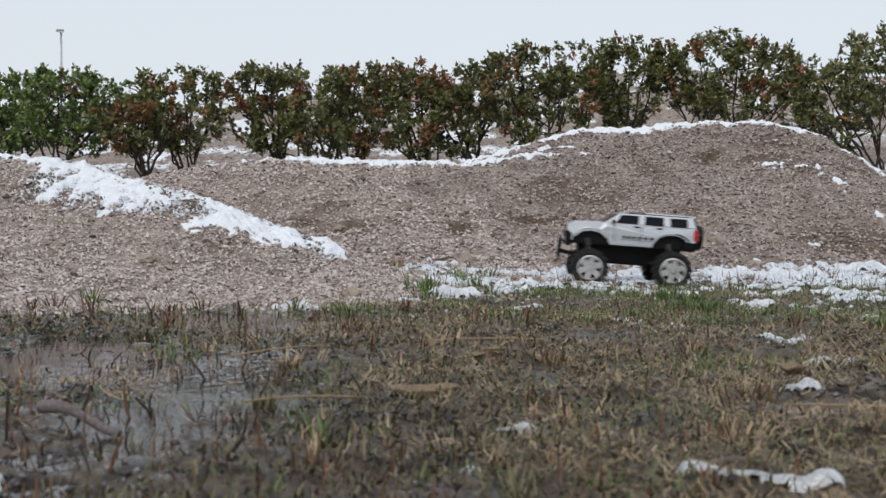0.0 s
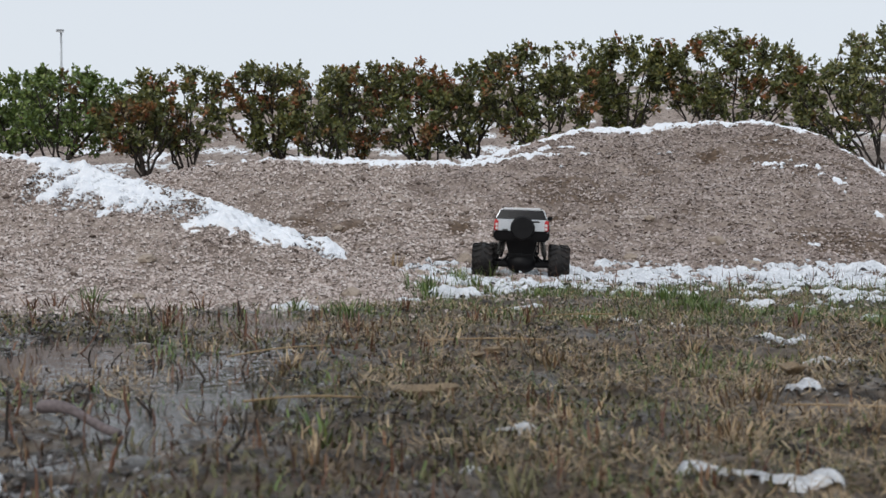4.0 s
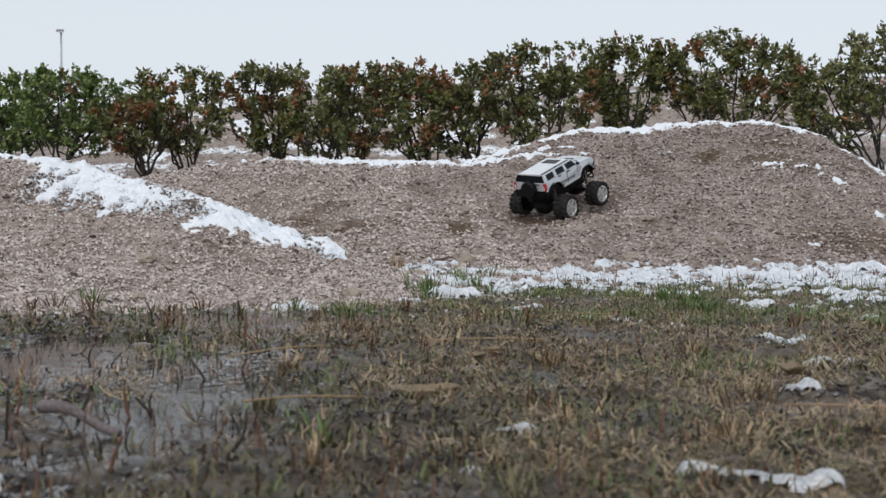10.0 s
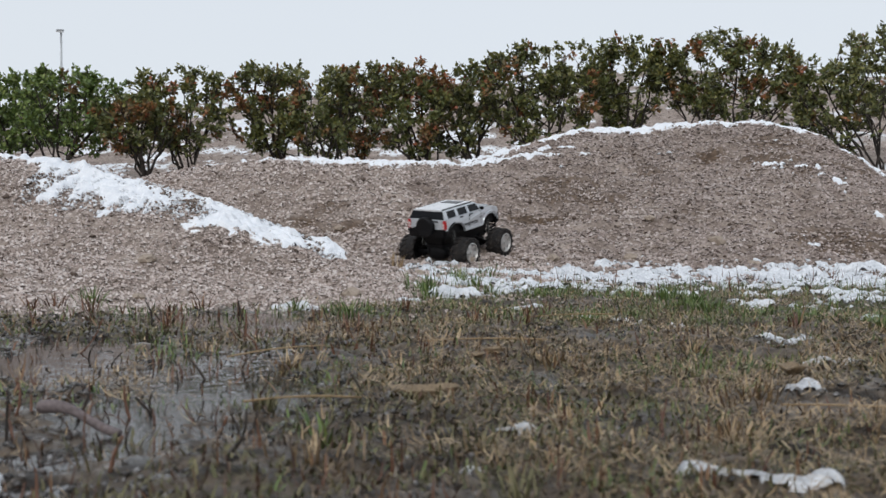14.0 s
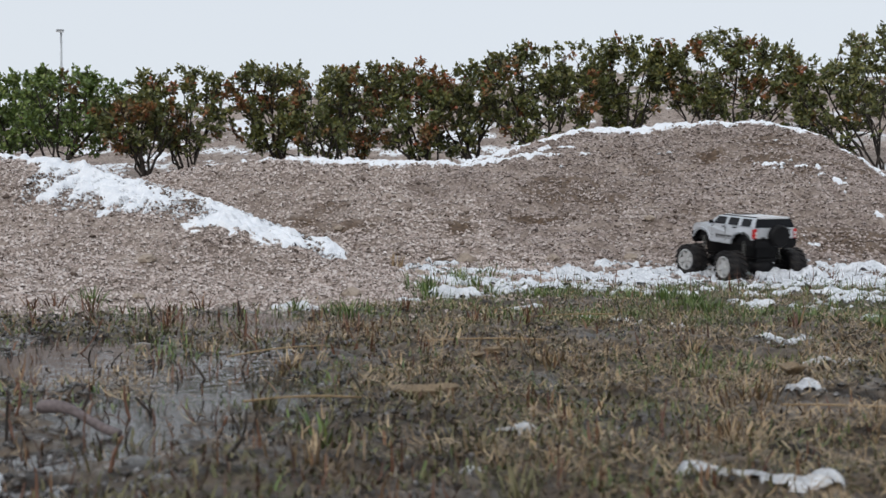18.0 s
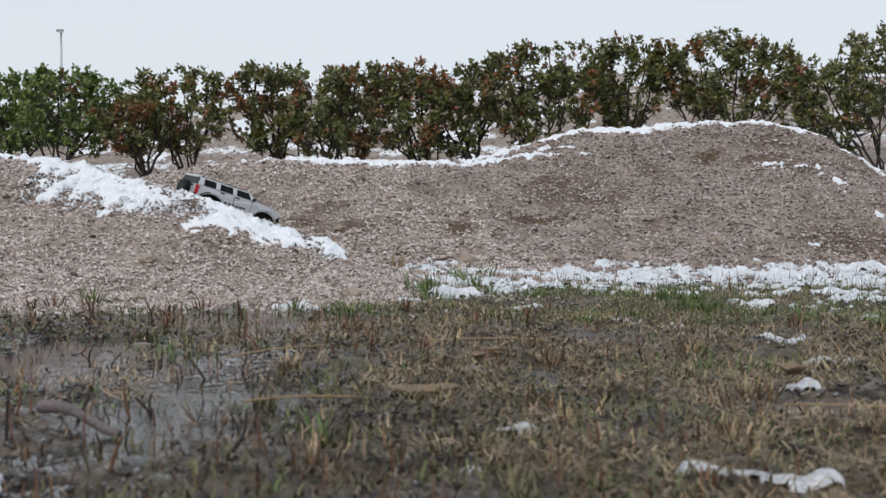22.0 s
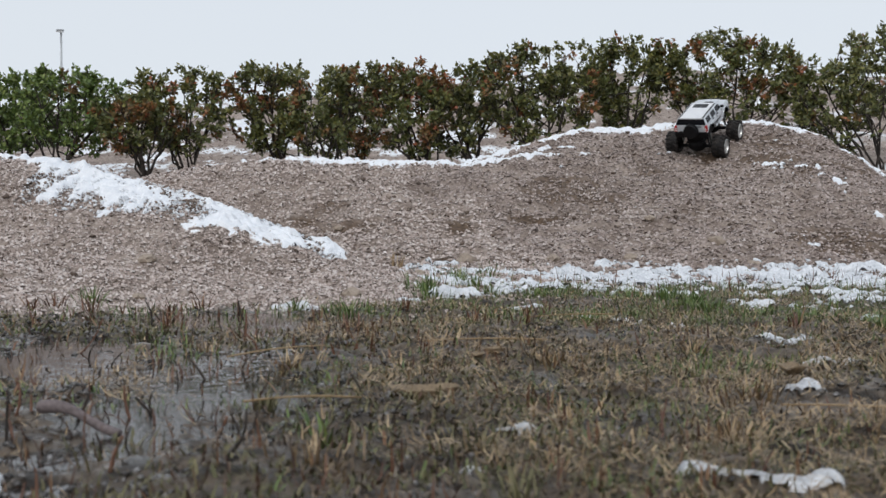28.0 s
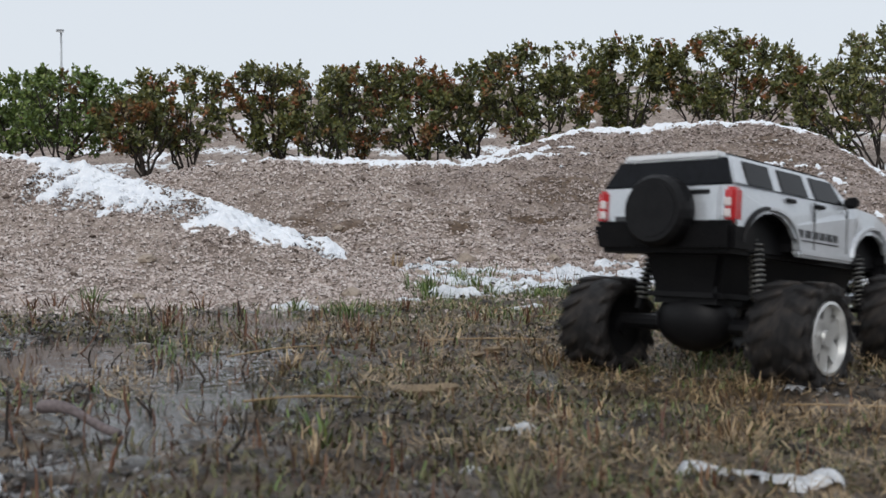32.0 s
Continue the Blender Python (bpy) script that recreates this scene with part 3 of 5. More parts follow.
def build_turf():
    def put(name, label, mat, n, y0, y1, where, long, wide, lean, bend, power=1.0, loft=0.0):
        x, y = scatter(n, y0, y1, 0.03, 0.45, 0.9)
        keep = rng.uniform(0, 1, n) < where(x, y)
        x, y = x[keep], y[keep]
        k = len(x)
        v, f = blades(x, y, relief(x, y) - 0.001 + loft * rng.uniform(0, 1, k) ** 1.5, rng.uniform(*long, k) * rng.uniform(0.6, 1, k) ** power, rng.uniform(*wide, k) * np.clip(0.35 + 0.65 * y, 0.5, 1), np.abs(rng.normal(*lean, k)), rng.uniform(0, 2 * np.pi, k), rng.normal(*bend, k))
        tagged(link(name, v, f, mat), label, "grass", kind="stuff")

    bare = lambda x, y: smooth(-0.25, 0.30, grain(x, y, 0.13, 61) + 0.10 + 2.0 * x + 0.35 * (y - 0.9) - 0.9 * (1 - smooth(0.45, 0.75, y)) * (1 - smooth(-0.05, 0.12, x)))
    open_mud = lambda x, y: 1 - 0.88 * np.maximum(np.exp(-((x - 0.07) / 0.028) ** 2 - ((y - 0.745) / 0.05) ** 2), np.exp(-((x - 0.06) / 0.05) ** 2 - ((y - 1.13) / 0.06) ** 2))
    put("straw_litter", "matted wet straw and dead grass in brown and tan", STRAW, 160000, 0.32, 2.0, lambda x, y: turf(x, y) * open_mud(x, y) * (0.06 + 0.94 * bare(x, y)) * (0.50 + 0.50 * smooth(0.45, 0.62, y)) * (0.12 + 0.88 * smooth(-0.32, 0.38, grain(x, y, 0.04, 71, 2) + 0.6 * grain(x, y, 0.12, 72, 1))) * (1 - 0.4 * smooth(1.2, 1.6, y)), (0.004, 0.021), (0.0006, 0.0020), (1.42, 0.20), (0.0, 0.50), loft=0.009)
    put("straw_arches", "loose bent straws standing out of the mat", STRAW, 5000, 0.32, 1.7, lambda x, y: turf(x, y) * bare(x, y), (0.010, 0.026), (0.0005, 0.0007), (0.85, 0.30), (0.75, 0.35))
    put("dead_stubble", "short dark brown stubble of cut weeds", STALK, 2300, 0.32, 1.75, lambda x, y: turf(x, y) * smooth(-0.2, 0.5, grain(x, y, 0.09, 62) + 0.1 - 0.7 * x), (0.008, 0.024), (0.0014, 0.0034), (0.36, 0.26), (0.15, 0.35))
    put("mud_litter", "short dark shreds of rotten grass on mud", ROT, 55000, 0.32, 1.8, lambda x, y: turf(x, y) * (0.46 - 0.14 * bare(x, y)), (0.003, 0.013), (0.0007, 0.0020), (1.3, 0.22), (0.1, 0.3))
    put("rotten_litter", "dark sodden shreds of grass trodden into mud", ROT, 15000, 0.32, 0.75, lambda x, y: smooth(-0.16, -0.06, x + 0.04 * grain(x, y, 0.08, 68)) * (1 - 0.6 * smooth(0.02, 0.12, x)) * (1 - smooth(0.5, 0.72, y)), (0.003, 0.012), (0.0012, 0.0034), (1.25, 0.3), (0.1, 0.4), loft=0.004)
    lush = lambda x, y: turf(x, y) * smooth(0.05, 0.45, grain(x, y, 0.22, 63) + 0.55 * smooth(0.0, 0.5, x) + 0.75 * smooth(0.9, 1.5, y) - 0.45)
    put("green_grass", "short green grass blades in loose tufts", GREEN, 30000, 0.5, 2.35, lush, (0.008, 0.026), (0.0009, 0.0019), (0.55, 0.3), (0.35, 0.3))
    band = lambda x, y: smooth(-0.08, 0.0, x) * smooth(1.6, 1.9, y) * (1 - smooth(2.5, 2.8, y)) * smooth(-0.2, 0.4, grain(x, y, 0.15, 65))
    put("band_grass", "thin green blades poking through the snow", GREEN, 2600, 1.5, 2.9, band, (0.010, 0.030), (0.0012, 0.0024), (0.35, 0.25), (0.3, 0.3))
    put("band_stalks", "dry brown stalks poking through the snow", STALK, 2600, 1.5, 3.0, band, (0.015, 0.05), (0.0010, 0.0022), (0.3, 0.25), (0.2, 0.3))
    put("low_moss", "low olive moss and clover between the straw", MOSS, 64000, 0.32, 2.35, lambda x, y: turf(x, y) * smooth(-0.2, 0.35, grain(x, y, 0.12, 64) + 0.25 * smooth(0.6, 1.5, y) + 0.25 * smooth(0, 0.3, x)), (0.003, 0.010), (0.0012, 0.0032), (0.9, 0.3), (0.3, 0.4), loft=0.005)
    clods()
    patchy = lambda x, y: turf(x, y) * smooth(0.10, 0.45, grain(x, y, 0.07, 81, 2) + 0.5 * x - 0.05)
    put("trodden_clover", "low trodden clover and fresh blades among straw", GREEN, 16000, 0.36, 1.9, patchy, (0.005, 0.013), (0.0010, 0.0022), (0.8, 0.3), (0.3, 0.3), loft=0.004)
    sodden = lambda x, y: turf(x, y) * smooth(0.05, 0.35, grain(x, y, 0.05, 83, 2))
    put("sodden_blades", "dark sodden blades lying over the straw", ROT, 4000, 0.36, 1.6, sodden, (0.008, 0.022), (0.0008, 0.0018), (1.0, 0.3), (0.4, 0.4), loft=0.007)


def tuft(name, label, x, y, n, tall, spread, mat, wide=0.0022):
    k = n
    r, a = np.abs(rng.normal(0, spread, k)), rng.uniform(0, 2 * np.pi, k)
    px, py = x + r * np.cos(a), y + r * np.sin(a)
    v, f = blades(px, py, relief(px, py) - 0.002, rng.uniform(0.55, 1, k) * tall, np.full(k, wide), np.abs(rng.normal(0.45, 0.25, k)), a + rng.normal(0, 0.4, k), np.abs(rng.normal(0.35, 0.2, k)))
    return tagged(link(name, v, f, mat), label, "grass tuft", kind="stuff")


def curl(name, label, x, y, long, wide, turn, mat, rise=0.006, cat="leaf"):
    """A curled dead leaf with thickness and a folded midrib."""
    n, m = 13, 7
    u, w = np.meshgrid(np.linspace(-1, 1, n), np.linspace(-1, 1, m))
    half = wide / 2 * np.sqrt(np.clip(1 - u * u, 0.003, 1)) * (1 - 0.25 * u)
    lx, ly = u * long / 2, w * half
    lz = rise * (1.0 * np.abs(w) ** 1.5 * np.sqrt(np.clip(1 - u * u, 0, 1)) + 0.8 * u * u) + 0.003
    c, s = math.cos(radians(turn)), math.sin(radians(turn))
    px, py = x + lx * c - ly * s, y + lx * s + ly * c
    pz = float(relief(np.array([x]), np.array([y]))[0]) + 0.001 + lz
    ob = link(name, np.stack([px, py, pz], -1).reshape(-1, 3), sheet(n, m), mat)
    sol = ob.modifiers.new("thick", "SOLIDIFY")
    sol.thickness = 0.0009
    return tagged(ob, label, cat)


def build_turf_details():
    for x, y, n in ((-0.30, 1.02, 60), (-0.215, 0.92, 70), (-0.12, 0.80, 70), (-0.26, 0.72, 50), (-0.105, 0.60, 60), (-0.16, 0.50, 60), (-0.06, 0.47, 50), (0.02, 0.52, 60), (0.075, 0.60, 70), (0.03, 0.40, 60), (0.16, 0.56, 70), (0.21, 0.68, 70), (0.10, 0.86, 70), (0.24, 0.98, 70)):
        tuft("sodden_tuft", "flattened tuft of wet olive and tan grass", x, y, n, 0.020, 0.016, STRAW if n != 60 else MOSS, 0.0014)
    for x, y, n, tall, sp in ((-0.03, 1.72, 90, 0.038, 0.022), (0.03, 1.95, 60, 0.045, 0.02), (-0.205, 1.40, 26, 0.028, 0.008), (0.36, 1.62, 110, 0.034, 0.035), (-0.50, 1.45, 40, 0.03, 0.02), (-0.12, 1.33, 46, 0.032, 0.02), (0.11, 2.3, 36, 0.05, 0.03),
                              (0.029, 1.885, 24, 0.040, 0.018), (-0.022, 1.625, 60, 0.032, 0.025), (0.058, 1.85, 40, 0.036, 0.022), (0.083, 1.725, 40, 0.028, 0.022), (0.154, 1.667, 60, 0.026, 0.026), (0.187, 1.674, 60, 0.026, 0.024), (0.305, 1.682, 60, 0.026, 0.026),
                              (0.347, 1.48, 110, 0.024, 0.030), (0.392, 1.564, 110, 0.024, 0.030), (0.369, 1.424, 80, 0.022, 0.025), (0.418, 1.327, 70, 0.022, 0.028), (0.484, 1.327, 70, 0.022, 0.028), (0.172, 1.206, 70, 0.020, 0.022), (0.506, 1.171, 70, 0.022, 0.025)):
        tuft("grass_tuft", "fresh green tuft of grass at the gravel's edge", x, y, n, tall, sp, GREEN)
    tuft("dry_weed", "dry tan weed stalks on the gravel", -0.105, 2.16, 22, 0.042, 0.018, STRAW, 0.0022)
    tuft("dry_weed", "dry tan weed stalks on the gravel", -0.085, 2.30, 12, 0.035, 0.012, STRAW, 0.0022)
    tuft("weed_seedling", "single bright green seedling with broad blades", -0.063, 0.545, 14, 0.028, 0.008, GREEN, 0.0026)
    tuft("weed_seedling", "single bright green seedling with broad blades", -0.012, 0.455, 6, 0.020, 0.005, GREEN, 0.003)
    for x, y in ((-0.52, 1.37), (-0.46, 1.33), (-0.27, 1.34), (-0.60, 1.33), (-0.15, 1.25), (-0.05, 1.40), (-0.34, 1.25), (-0.22, 1.20), (-0.10, 1.10), (-0.365, 1.36), (-0.33, 1.40), (-0.19, 1.02), (-0.56, 1.38), (-0.42, 1.22), (0.10, 1.17), (-0.30, 1.10), (0.676, 2.06), (0.907, 2.36), (0.958, 2.50), (1.043, 2.46), (0.408, 1.171), (0.351, 1.66), (0.135, 1.345), (0.033, 1.17), (0.16, 2.69)):
        tuft("dead_weed", "clump of dark dry weed stalks", x, y, 13, 0.032, 0.010, STALK, 0.0026)
    # dark stalks standing in the mud: x, y, lean along x, height
    back = [(-0.552, 1.025, 0.0, 0.024), (-0.515, 1.04, -0.002, 0.026), (-0.385, 0.955, 0.017, 0.036), (-0.325, 0.90, 0.021, 0.042), (-0.297, 0.86, 0.007, 0.026), (-0.315, 1.08, -0.007, 0.042),
            (-0.325, 1.28, -0.006, 0.022), (-0.245, 1.26, -0.008, 0.040), (-0.29, 1.00, 0.0, 0.018), (-0.52, 0.80, -0.008, 0.016), (-0.50, 0.87, -0.010, 0.020), (-0.27, 0.82, 0.012, 0.022),
            (-0.20, 1.02, 0.002, 0.040), (-0.245, 1.10, 0.0, 0.022), (-0.17, 0.74, -0.018, 0.030), (-0.17, 0.93, -0.006, 0.018), (-0.135, 1.22, -0.008, 0.026), (-0.19, 0.72, 0.002, 0.022)]
    front = [(-0.248, 0.585, 0.0, 0.024), (-0.205, 0.555, 0.004, 0.030), (-0.222, 0.515, -0.001, 0.036), (-0.182, 0.595, -0.002, 0.025), (-0.172, 0.605, -0.008, 0.019), (-0.166, 0.605, -0.005, 0.026),
             (-0.146, 0.445, 0.003, 0.018), (-0.172, 0.51, -0.001, 0.014), (-0.145, 0.48, -0.004, 0.021), (-0.138, 0.48, 0.0, 0.012), (-0.098, 0.445, 0.014, 0.028), (-0.112, 0.55, 0.0, 0.019),
             (-0.128, 0.555, 0.010, 0.014), (-0.15, 0.605, 0.010, 0.015), (-0.11, 0.525, 0.016, 0.024), (-0.24, 0.43, 0.006, 0.020), (-0.05, 0.66, -0.010, 0.020), (-0.03, 0.58, 0.004, 0.018)]
    pick = np.random.default_rng(12)
    for k, (x, y, lean, tall) in enumerate(back + front):
        t = np.linspace(0, 1, 7)
        bow, thick = pick.normal(0, 0.12) * tall, pick.uniform(0.0007, 0.0014) * (0.70 + 0.40 * y)
        z = float(relief(np.array([x]), np.array([y]))[0]) - 0.003
        crook = np.where(t > 0.55, (t - 0.55) * pick.normal(0, 0.25) * tall, 0)
        stalk = tube("weed_stalk", "dark red-brown broken weed stalk standing in wet mud", np.stack([x + lean * t + bow * np.sin(math.pi * t) + crook, y + 0.3 * bow * t, z + (0.78 * tall + 0.003) * t], -1), 0.85 * thick * (1.15 - 0.45 * t), STALK if k % 3 == 0 else BARK, "weed stalk")
        tagged(stalk, group="weed stalks in the mud")
    curl("dead_leaf", "curled tan dead leaf lying on straw", -0.012, 0.662, 0.054, 0.024, 16, DRY_LEAF, 0.009)
    curl("dead_leaf", "pale curled dead leaf half sunk in slush", 0.268, 0.775, 0.028, 0.020, 50, DRY_LEAF, 0.008)
    curl("dead_leaf", "brown dead leaf caught in straw", 0.045, 0.90, 0.022, 0.014, 20, DRY_LEAF, 0.006)
    curl("dead_leaf", "yellowed dead leaf lying in mud", 0.030, 0.85, 0.018, 0.010, 70, DRY_LEAF, 0.004)
    # the grey twig in the mud
    t = np.linspace(0, 1, 14)
    mid = np.stack([-0.222 + 0.050 * t, 0.56 - 0.020 * t, 0.006 - 0.008 * t + 0.003 * np.sin(5 * t)], -1)
    tube("twig", "grey weathered twig lying in the mud", mid, 0.0038 - 0.0018 * t + 0.0004 * np.sin(9 * t), TWIG, "twig")
    for a, b, r in (((-0.05, 0.62), (-0.115, 0.585), 0.0007), ((0.20, 1.18), (0.10, 1.24), 0.0007), ((-0.02, 0.95), (0.10, 0.955), 0.0008), ((-0.10, 0.86), (-0.17, 0.80), 0.0007), ((0.20, 0.60), (0.30, 0.56), 0.0006)):
        t = np.linspace(0, 1, 8)
        x, y = a[0] + (b[0] - a[0]) * t, a[1] + (b[1] - a[1]) * t
        tube("straw_stem", "long dry stem lying across the turf", np.stack([x, y, np.linspace(relief(x[:1], y[:1])[0], relief(x[-1:], y[-1:])[0], 8) + 0.009 + 0.002 * np.sin(3 * t)], -1), np.full(8, r), STRAW, "stem")
    t = np.linspace(0, math.pi, 11)
    tube("bent_stalk", "dark wiry stalk bent into a loop over the turf", np.stack([0.091 + 0.0065 * np.cos(t), 1.05 + 0 * t, -0.009 + 0.017 * np.sin(t)], -1), 0.0011, BARK, "stalk")
    for x, y, s in ((-0.145, 1.62, 0.016), (-0.72, 1.62, 0.017), (-0.50, 1.72, 0.014), (-0.45, 1.50, 0.010), (0.06, 2.72, 0.030), (-0.05, 2.05, 0.014), (0.52, 2.82, 0.020), (0.78, 2.90, 0.026), (0.62, 3.05, 0.016), (0.30, 2.75, 0.018), (-0.34, 3.32, 0.016), (0.84, 2.74, 0.022)):
        stone("loose_stone", x, y, s)


def tube(name, label, mid, radius, mat, cat="", parent=None, sides=7):
    """A round rod along the points mid, closed at its ends."""
    mid = np.asarray(mid, float)
    radius = np.broadcast_to(np.asarray(radius, float), len(mid))
    d = np.gradient(mid, axis=0)
    d /= np.linalg.norm(d, axis=1)[:, None] + 1e-12
    ref = np.where(np.abs(d[:, 2:3]) > 0.9, [[1.0, 0, 0]], [[0, 0, 1.0]])
    a = np.cross(d, ref)
    a /= np.linalg.norm(a, axis=1)[:, None]
    b = np.cross(d, a)
    th = np.linspace(0, 2 * np.pi, sides, endpoint=False)
    v = mid[:, None] + radius[:, None, None] * (np.cos(th)[None, :, None] * a[:, None] + np.sin(th)[None, :, None] * b[:, None])
    v = np.concatenate([v.reshape(-1, 3), mid[:1], mid[-1:]])
    f = []
    for i in range(len(mid) - 1):
        for j in range(sides):
            p, q = i * sides + j, i * sides + (j + 1) % sides
            f += [(p, q, q + sides), (p, q + sides, p + sides)]
    n = len(mid) * sides
    for j in range(sides):
        f += [(n, (j + 1) % sides, j), (n + 1, n - sides + j, n - sides + (j + 1) % sides)]
    ob = link(name, v, np.array(f), mat, parent)
    return tagged(ob, label, cat)


def stone(name, x, y, s):
    bm = bmesh.new()
    bmesh.ops.create_icosphere(bm, subdivisions=2, radius=s)
    for v in bm.verts:
        k = noise.noise(v.co * (1.4 / s) + Vector((x * 9, y * 7, 0)))
        v.co = v.co * (1 + 0.45 * k)
        v.co.z *= 0.62
    me = bpy.data.meshes.new(name)
    bm.to_mesh(me)
    bm.free()
    me.materials.append(ROCK)
    ob = new(name, me)
    ob.location = (x, y, float(relief(np.array([x]), np.array([y]))[0]) + s * 0.2)
    return tagged(ob, "single angular tan stone on the gravel", "stone")


build_turf()
build_turf_details()


def build_water():
    """Thin melt water standing in the hollows of the mud."""
    xs, ys = np.arange(-0.75, -0.07, 0.02), np.arange(0.34, 1.36, 0.02)
    x, y = np.meshgrid(xs, ys)
    x = np.minimum(x, -0.07 - 0.03 * y)
    ob = link("water", np.stack([x, y, 0 * x - 0.0074 + 0.0020 * smooth(0.48, 0.70, y)], -1).reshape(-1, 3), sheet(len(xs), len(ys)), water)
    tagged(ob, "shallow melt water in the muddy hollows", "water", kind="structure")
    for x0, x1, y0, y1, z in ((0.015, 0.105, 1.06, 1.20, -0.0065), (0.045, 0.095, 0.69, 0.79, -0.0065)):
        xs, ys = np.arange(x0, x1, 0.01), np.arange(y0, y1, 0.01)
        x, y = np.meshgrid(xs, ys)
        puddle = link("water", np.stack([x, y, 0 * x + z], -1).reshape(-1, 3), sheet(len(xs), len(ys)), water)
        tagged(puddle, "small puddle of melt water between the straw", "water", kind="structure")


build_water()


# ---- the hedge ----
def branch(pts, r0, r1, sides):
    """Corners and quads of a tapered branch along pts."""
    n = len(pts)
    d = np.gradient(pts, axis=0)
    d /= np.linalg.norm(d, axis=1)[:, None] + 1e-9
    a = np.cross(d, [[0.31, 0.95, 0.05]])
    a /= np.linalg.norm(a, axis=1)[:, None] + 1e-9
    b = np.cross(d, a)
    th = np.linspace(0, 2 * np.pi, sides, endpoint=False)
    v = pts[:, None] + np.linspace(r0, r1, n)[:, None, None] * (np.cos(th)[None, :, None] * a[:, None] + np.sin(th)[None, :, None] * b[:, None])
    k, m = np.meshgrid(np.arange(n - 1), np.arange(sides), indexing="ij")
    f = np.stack([k * sides + m, k * sides + (m + 1) % sides, (k + 1) * sides + (m + 1) % sides, (k + 1) * sides + m], -1)
    return v.reshape(-1, 3), f.reshape(-1, 4)


def bush(foot_x, y, left, right, low, top, seed, leaf_mat, rust, tips, deep=0.20):
    """A shrub: bare dark stems that spread from one foot, side twigs, and rosettes of leathery leaves at their tips."""
    r = np.random.default_rng(seed)
    foot = float(relief(np.array([foot_x]), np.array([y]))[0])
    root = new("hedge_shrub")
    root.location = (foot_x, y, foot)
    tagged(root, "evergreen hedge shrub with " + ("rust-red and green leaves" if rust > 0.2 else "glossy green leaves") + " on dark bare stems", "shrub", "shrubs of the hedge")
    mid = np.array([(left + right) / 2 - foot_x, 0, (low + top) / 2 - foot])
    size = np.array([(right - left) / 2 * 1.12, deep, (top - low) / 2])
    # the tips of the twigs fill a crown that widens upwards, with clumps and gaps
    q = r.uniform(-1.15, 1.15, (tips * 30, 3))
    way = np.array([noise.noise(Vector((*(2.1 * a / (np.linalg.norm(a) + 1e-6)),)) + Vector((seed * 3.7, 0, 0))) for a in q])
    hold = np.array([noise.noise(Vector(a * size * 7.5) + Vector((0, seed * 5.1, 0))) for a in q])
    far = (np.abs(q) ** np.array([3.0, 2.0, 3.4])).sum(1) ** 0.42
    keep = (far < 1.0 + 0.30 * way) & (hold > -0.10) & (np.abs(q[:, 0]) < 0.40 + 0.62 * (q[:, 2] + 1)) & (r.uniform(0, 1, len(q)) < 0.25 + 0.75 * far)
    tip = mid + q[keep][:tips] * size
    tips = len(tip)
    # main stems
    stems, nodes, owner = [], [], []
    count = 7
    for k in range(count):
        u = -0.85 + 1.7 * (k + r.uniform(0.2, 0.8)) / count
        end = mid + np.array([u, r.uniform(-0.6, 0.6), r.uniform(0.15, 0.75) * (1.15 - 0.5 * abs(u))]) * size
        start = np.array([r.normal(0, 0.03), r.normal(0, 0.03), -0.03])
        knee = start + (end - start) * np.array([0.55, 0.5, 0.38]) + r.normal(0, 0.02, 3)
        t = np.linspace(0, 1, 9)[:, None]
        pts = (1 - t) ** 2 * start + 2 * t * (1 - t) * knee + t * t * end
        pts[1:-1] += r.normal(0, 0.008, (7, 3))
        parts = [branch(pts, r.uniform(0.0065, 0.0100), 0.0032, 6)]
        nodes += list(pts[3:])
        owner += [k] * 6
        for m in range(4):
            a = pts[r.integers(3, 8)]
            e = tip[np.argmin(np.linalg.norm(tip - (a + r.normal(0, 1, 3) * size * 0.45 + np.array([0, 0, 0.10])), axis=1))]
            g = a + (e - a) * np.linspace(0, 1, 5)[:, None]
            g[1:-1] += r.normal(0, 0.008, (3, 3)) - np.array([0, 0, 0.012])
            parts.append(branch(g, 0.0045, 0.0022, 5))
            nodes += list(g[1:])
            owner += [k] * 4
        stems.append(parts)
    nodes, owner = np.array(nodes), np.array(owner)
    # each tip hangs on the nearest branch below it
    gap = np.linalg.norm(tip[:, None] - nodes[None], axis=2) + 0.9 * np.clip(nodes[None, :, 2] - tip[:, None, 2] + 0.01, 0, 1)
    near = gap.argmin(1)
    aim = tip - nodes[near]
    for e, a, k in zip(tip, nodes[near], owner[near]):
        g = a + (e - a) * np.linspace(0, 1, 4)[:, None]
        g[1:-1] += r.normal(0, 0.005, (2, 3)) - np.array([0, 0, 0.008])
        stems[k].append(branch(g, 0.0020, 0.0012, 3))
    for parts in stems:
        shift = np.cumsum([0] + [len(v) for v, f in parts[:-1]])
        link("stem", np.concatenate([v for v, f in parts]), np.concatenate([f + c for (v, f), c in zip(parts, shift)]), BARK, root)
    # rosettes
    aim = aim / (np.linalg.norm(aim, axis=1)[:, None] + 1e-6) + 0.5 * (tip - mid) / size + np.array([0, 0, 0.35])
    aim /= np.linalg.norm(aim, axis=1)[:, None]
    pick = np.repeat(np.arange(tips), r.integers(9, 20, tips))
    n = len(pick)
    d = aim[pick]
    out = d * r.uniform(-0.1, 1.0, (n, 1)) + r.normal(0, 0.62, (n, 3))
    out /= np.linalg.norm(out, axis=1)[:, None]
    c = tip[pick] - d * r.uniform(0, 0.045, (n, 1)) + r.normal(0, 0.007, (n, 3))
    side = np.cross(out, d + r.normal(0, 0.5, (n, 3)))
